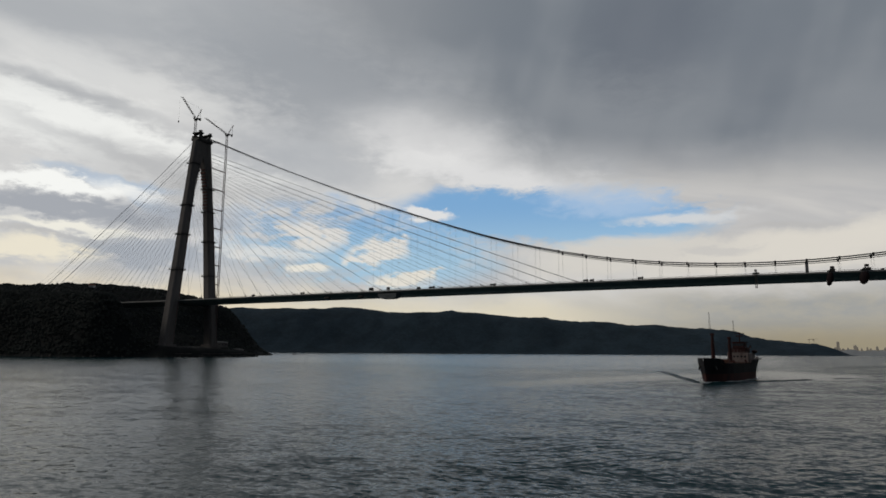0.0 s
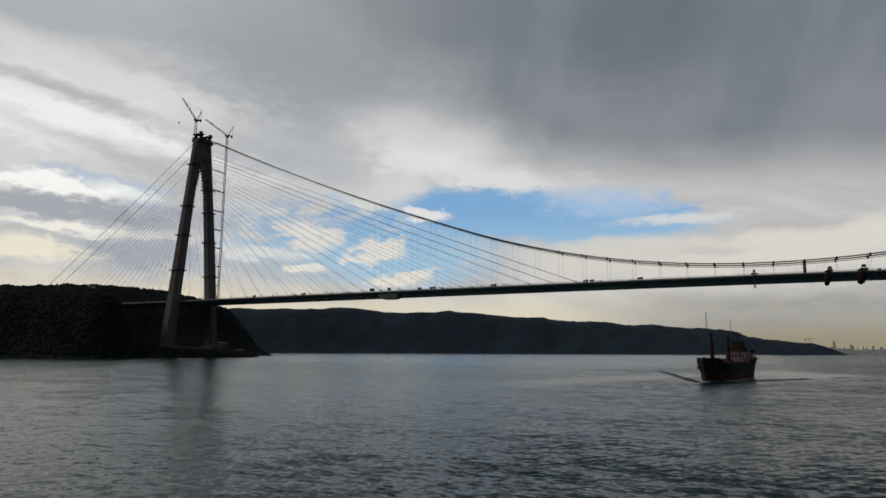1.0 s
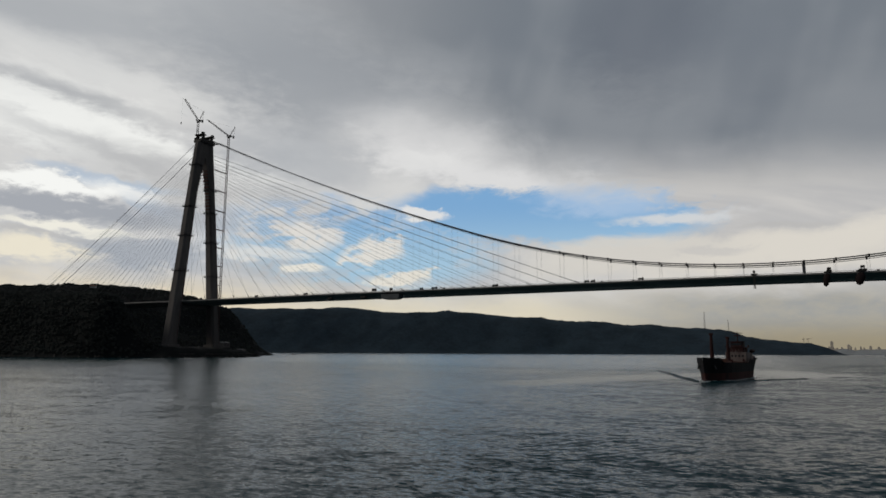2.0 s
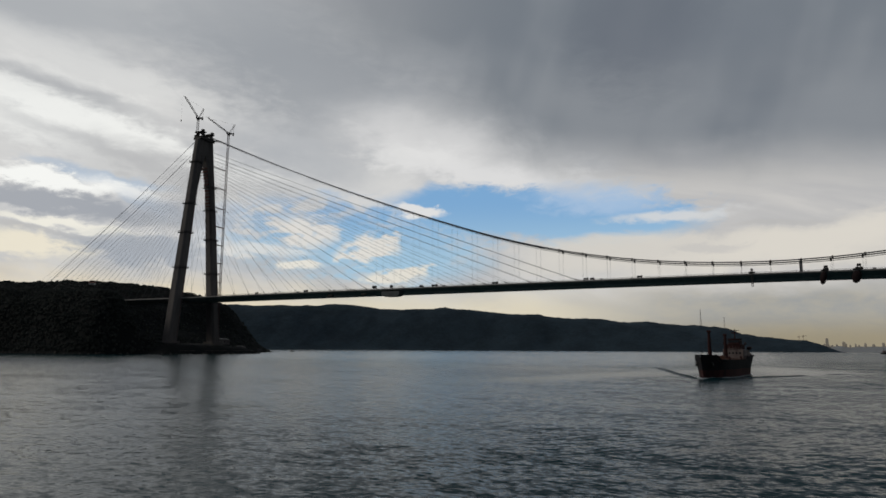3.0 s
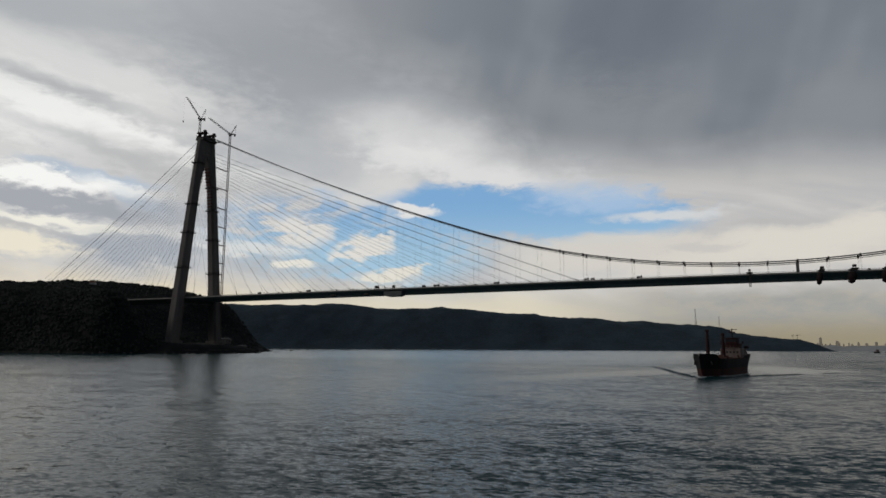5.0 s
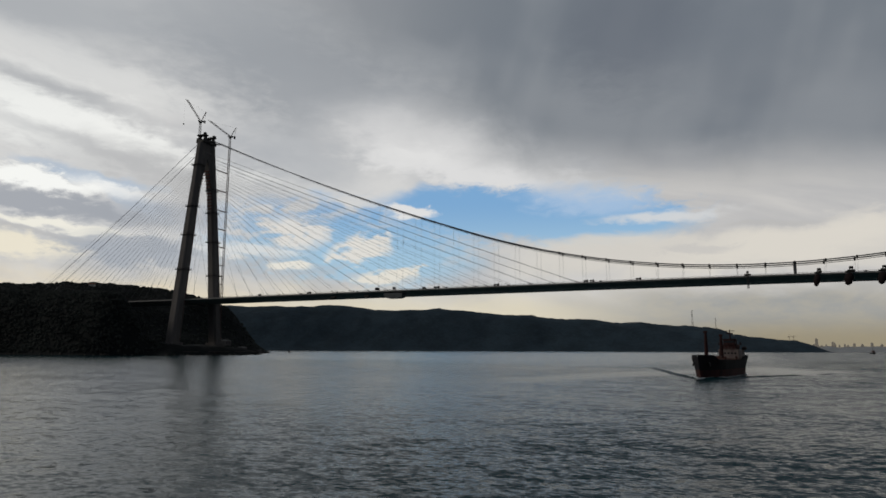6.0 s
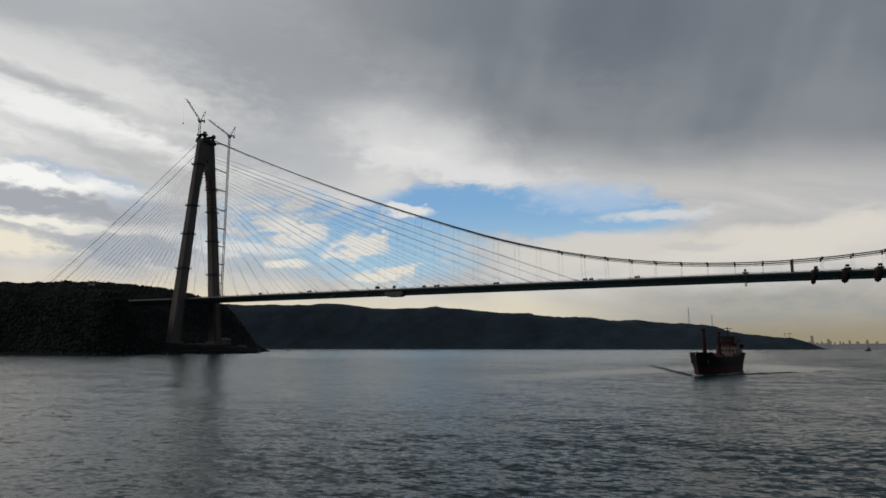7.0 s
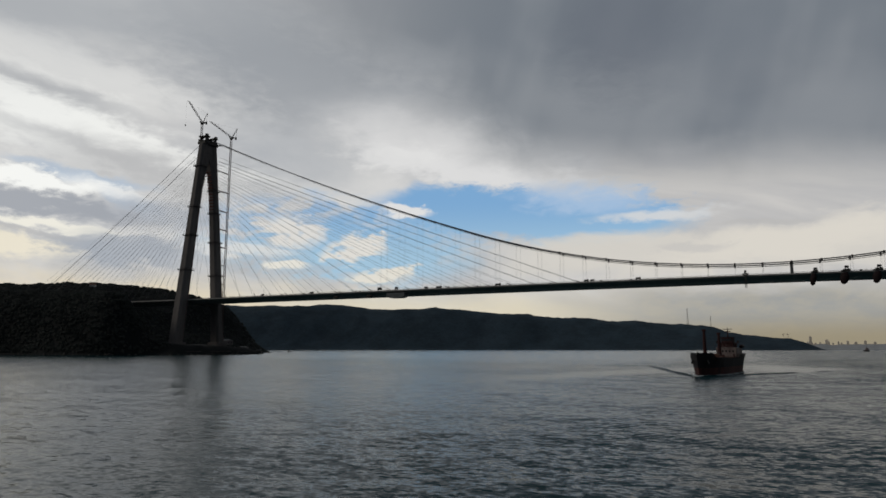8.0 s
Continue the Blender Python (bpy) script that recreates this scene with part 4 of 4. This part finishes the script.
    for sg in (-1, 1):
        for i in range(46):
            u = i / 46
            w = half(u)[1] + 0.25
            rr = (0.55 if i < 14 else 0.32) * rng.uniform(0.6, 1.2)
            m = Matrix.Translation((sg * w, -u * L - 0.4, 0.12)) @ Matrix.Rotation(rng.uniform(0, 3), 4, "Z") @ Matrix.Diagonal((rr, rr * 1.6, rr * 0.55, 1))
            bmesh.ops.create_icosphere(bm, subdivisions=1, radius=1.0, matrix=m)
    tagged(part("bow_foam", bm, FOAM, s, "thin white foam along the waterline"), kind="stuff")
    for sg in (-1, 1):
        # the bow wave: short steep crests in echelon along each arm
        bm = bmesh.new()
        for i in range(34):
            k = i / 33
            if rng.random() < (0.6 if sg > 0 else 0.9) * k:
                continue
            back = 3 + k * (120 if sg > 0 else 95)
            cx, cy = sg * (2.0 + back * (0.44 if sg > 0 else 0.36) + rng.uniform(-0.6, 0.6)), -back
            half_len = rng.uniform(2.2, 3.6) + 2.5 * k
            ang = radians(50 + rng.uniform(-6, 6))
            cd = Vector((sg * math.sin(ang), -math.cos(ang), 0))
            ac = Vector((cd.y, -cd.x, 0))
            if ac.y < 0:
                ac = -ac
            hh, ww = ((0.62 if sg > 0 else 0.48) - 0.28 * k) * rng.uniform(0.6, 1.2), (0.7 if sg > 0 else 0.5) + 0.3 * k
            rows = []
            for m in range(9):
                f = m / 4 - 1
                c = Vector((cx, cy, 0)) + cd * half_len * f
                z = hh * (1 - f * f)
                rows.append([bm.verts.new(c + ac * a * ww + Vector((0, 0, b))) for a, b in ((-1.6, -0.1), (-0.6, z * 0.5 - 0.02), (0, z), (0.35, z * 0.55), (0.8, -0.1))])
            for a, b in zip(rows, rows[1:]):
                for q in range(4):
                    bm.faces.new((a[q], b[q], b[q + 1], a[q + 1]))
        bmesh.ops.recalc_face_normals(bm, faces=bm.faces)
        tagged(part("bow_wave", bm, WAKE_WATER, s, "low dark bow wave crests", smooth=True), kind="stuff")
    return s


ship = make_ship()
ship.scale = (0.96, 0.96, 0.96)


# ---------------------------------------------------------------- distance
def from_boat(az, dist, z=0.0):
    """A place by bearing left of +Y in degrees and distance from the start of the boat's course."""
    a = radians(az)
    return Vector((694.6 - dist * math.sin(a), -648.8 + dist * math.cos(a), z))


def make_pylon(at, h):
    p = thing("power_pylon", "slim grey lattice mast on the hill crest", "pylon", "hill masts", at=at)
    bm = bmesh.new()
    w = h * 0.05
    for sx in (-1, 1):
        for sy in (-1, 1):
            rod(bm, (sx * w, sy * w, -3), (sx * 0.5, sy * 0.5, h), 0.45, 0.3, sides=4)
    for k in range(7):
        z0, z1 = h * k / 7, h * (k + 1) / 7
        w0, w1 = w + (0.5 - w) * k / 7, w + (0.5 - w) * (k + 1) / 7
        for sy in (-1, 1):
            rod(bm, (-w0, sy * w0, z0), (w1, sy * w1, z1), 0.25, sides=3)
            rod(bm, (w0, sy * w0, z0), (-w1, sy * w1, z1), 0.25, sides=3)
    part("tower_frame", bm, DARK_STEEL, p)
    for z in (0.72, 0.84, 0.95):
        bm = bmesh.new()
        rod(bm, (-h * 0.06, 0, h * z), (h * 0.06, 0, h * z), 0.35, 0.35, sides=4)
        part("cross_arm", bm, DARK_STEEL, p)


make_pylon(from_boat(4.2, 3500, 125), 82)
make_pylon(from_boat(2.45, 3480, 105), 60)


def make_far_crane(at, h, reach):
    """A slim building crane on the low end of the far hills."""
    c = thing("tower_crane", "thin reddish building crane on the far hill's end", "crane", "far building cranes", at=at)
    bm = bmesh.new()
    rod(bm, (0, 0, -4), (0, 0, h), 0.7, 0.6, sides=4)
    part("mast", bm, CRANE_PAINT, c)
    bm = bmesh.new()
    rod(bm, (-reach * 0.3, 0, h - 1.5), (reach, 0, h + 1.5), 0.6, 0.4, sides=4)
    rod(bm, (0, 0, h), (0, 0, h + 5), 0.5, 0.3, sides=4)
    part("jib", bm, CRANE_PAINT, c)
    bm = bmesh.new()
    box(bm, (-reach * 0.28, 0, h - 2.6), (4, 2, 2.4), bevel=0.2)
    part("counterweight", bm, CRANE_PAINT, c)


make_far_crane(from_boat(-2.75, 3420, 50), 23, 14)
make_far_crane(from_boat(-3.05, 3420, 46), 27, 14)


def make_city():
    """Low far shore with a skyline of tower blocks, haze put into their colours."""
    bm = bmesh.new()
    rows = []
    for i in range(60):
        az = -1.7 - i * 0.2
        top = 20 + 9 * noise.noise((i * 0.25, 3.0, 0.0)) + min(10, i)
        rows.append([bm.verts.new(from_boat(az, 4050, -1)), bm.verts.new(from_boat(az, 4150, top * 0.6)), bm.verts.new(from_boat(az, 4260, top)), bm.verts.new(from_boat(az, 4400, -1))])
    for a, b in zip(rows, rows[1:]):
        for k in range(3):
            bm.faces.new((a[k], b[k], b[k + 1], a[k + 1]))
    tagged(part("haze_toned_shore", bm, HAZY_SHORE, smooth=True), "low far shore with houses, haze painted into its colour", "shore", kind="structure")
    rng = random.Random(11)
    spots = [(-3.4, 44), (-4.75, 46), (-4.9, 36), (-5.3, 42), (-5.48, 74), (-5.56, 40), (-5.8, 34), (-6.1, 40), (-6.55, 54), (-6.66, 44), (-6.95, 36), (-7.3, 42), (-7.5, 36), (-7.9, 46), (-8.4, 40), (-9.0, 48), (-9.6, 40)]
    for az, h in spots:
        h *= 0.95
        at = from_boat(az + 0.9, 4240 + rng.uniform(-20, 30), 2)
        w = rng.uniform(8, 15)
        b = thing("tower_block", "far city tower block, its pale colour imitating haze", "building", "far tower blocks", at=at)
        bm = bmesh.new()
        box(bm, (0, 0, h / 2), (w, w, h), bevel=0.5)
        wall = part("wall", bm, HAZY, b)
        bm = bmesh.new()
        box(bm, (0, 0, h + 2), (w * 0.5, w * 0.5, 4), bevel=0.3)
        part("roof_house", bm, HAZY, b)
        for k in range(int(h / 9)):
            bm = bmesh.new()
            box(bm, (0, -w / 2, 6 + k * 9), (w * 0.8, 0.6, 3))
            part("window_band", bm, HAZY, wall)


make_city()


def make_boat(at, turn, size, label):
    b = thing("small_boat", label, "boat", "far boats", at=at)
    b.rotation_euler = (0, 0, radians(turn))
    bm = bmesh.new()
    rings = []
    for x, w in ((-0.5, 0.75), (-0.2, 1.0), (0.2, 0.9), (0.42, 0.45), (0.5, 0.06)):
        rings.append([Vector((x * size, w * size * s, z * size)) for s, z in ((-0.11, -0.03), (0.11, -0.03), (0.15, 0.12), (-0.15, 0.12))])
    loft(bm, rings)
    part("hull", bm, HULL_BLACK, b)
    bm = bmesh.new()
    box(bm, (-0.25 * size, 0, 0.2 * size), (0.28 * size, 0.2 * size, 0.2 * size), bevel=0.02 * size)
    part("cabin", bm, SHIP_WHITE, b)
    bm = bmesh.new()
    rod(bm, (-0.2 * size, 0, 0.3 * size), (-0.2 * size, 0, 0.5 * size), 0.012 * size)
    part("mast", bm, DARK_STEEL, b)


make_boat(from_boat(-8.0, 2050), 100, 32, "small dark vessel far off on the strait")
make_boat(from_boat(0.8, 1150), 60, 15, "small dark boat far behind the ship")
make_boat(from_boat(38.6, 1500), 20, 10, "small fishing boat near the far shore")


def make_site():
    """Quay, huts and rocks at the tower's foot."""
    bm = bmesh.new()
    box(bm, (22, 10, 2.2), (36, 150, 5.6), bevel=0.8)
    q = thing("quay", "low concrete quay at the foot of the tower", "quay", kind="structure")
    part("quay_wall", bm, ROCK, q)
    for x, y, w, l, h in ((-8, 62, 14, 20, 7), (12, 78, 9, 16, 5), (15, 52, 8, 12, 4), (16, -20, 8, 26, 4), (14, 15, 7, 22, 4.5)):
        base = 13.0 if x < 0 else 5.0
        s = thing("site_hut", "low pale construction hut near the tower foot", "hut", "site huts", at=(x, y, base))
        bm = bmesh.new()
        box(bm, (0, 0, h / 2), (w, l, h), bevel=0.1)
        wall = part("wall", bm, CONCRETE, s)
        bm = bmesh.new()
        loft(bm, [[Vector((sx, sy * (l / 2 + 0.4), h + z)) for sx, z in ((-w / 2 - 0.4, 0), (w / 2 + 0.4, 0), (0, 1.6))] for sy in (-1, 1)])
        part("roof", bm, DARK_STEEL, s)
        for k in range(3):
            bm = bmesh.new()
            box(bm, (w / 2, -l / 3 + k * l / 3, h * 0.55), (0.12, 1.6, 1.2))
            part("window", bm, GLASS, wall)
    rng = random.Random(3)
    bm = bmesh.new()
    for i in range(420):
        y = rng.uniform(-420, 330)
        x = 60.0
        while x > -420 and ground_z(x, y) < 0.3:
            x -= 6.0
        x += rng.uniform(-7, 6)
        r = rng.uniform(1.0, 3.4)
        m = Matrix.Translation((x, y, rng.uniform(-0.4, 0.8))) @ Euler((rng.random() * 3, rng.random() * 3, 0)).to_matrix().to_4x4() @ Matrix.Diagonal((r, r * rng.uniform(0.6, 1), r * rng.uniform(0.5, 0.9), 1))
        bmesh.ops.create_icosphere(bm, subdivisions=1, radius=1.0, matrix=m)
    tagged(part("shore_rocks", bm, ROCK), "dark boulders along the headland shore", "rocks", kind="stuff")


make_site()


def make_house(az, dist, turn, size):
    """A small house among the scrub."""
    at = from_boat(az, dist)
    at.z = ground_z(at.x, at.y) - 0.5
    h = thing("hill_house", "small pale house on the scrubby hillside", "house", "hill houses", at=at)
    h.rotation_euler = (0, 0, radians(turn))
    bm = bmesh.new()
    box(bm, (0, 0, 2.6), (size, size * 0.8, 6.2), bevel=0.05)
    wall = part("wall", bm, PALE_WALL, h)
    bm = bmesh.new()
    loft(bm, [[Vector((sx * (size / 2 + 0.5), y, 5.7 + z)) for y, z in ((-size * 0.4 - 0.5, 0), (size * 0.4 + 0.5, 0), (0, size * 0.22))] for sx in (-1, 1)])
    part("roof", bm, ROOF_TILE, h, "clay tile roof")
    for k in (-1, 0, 1):
        for z in (1.8, 4.2):
            bm = bmesh.new()
            box(bm, (k * size * 0.3, -size * 0.4, z), (1.0, 0.1, 1.2))
            part("window", bm, GLASS, wall)


make_house(54.2, 1285, 30, 9)


def motions():
    """The ship on its course and the drift of the rippled sea."""
    rows, sea = [], []
    for i in range(9):
        t = float(i)
        rows.append((t, pose(675.4 - 1.0 * t, -420.5 - 4.29 * t, 0, 0, 0, 169.2)))
        sea.append((t, pose(-1.0 * t, -3.4 * t, 0)))
    walk(ship, rows)
    walk(make_sea_ob, sea)


motions()
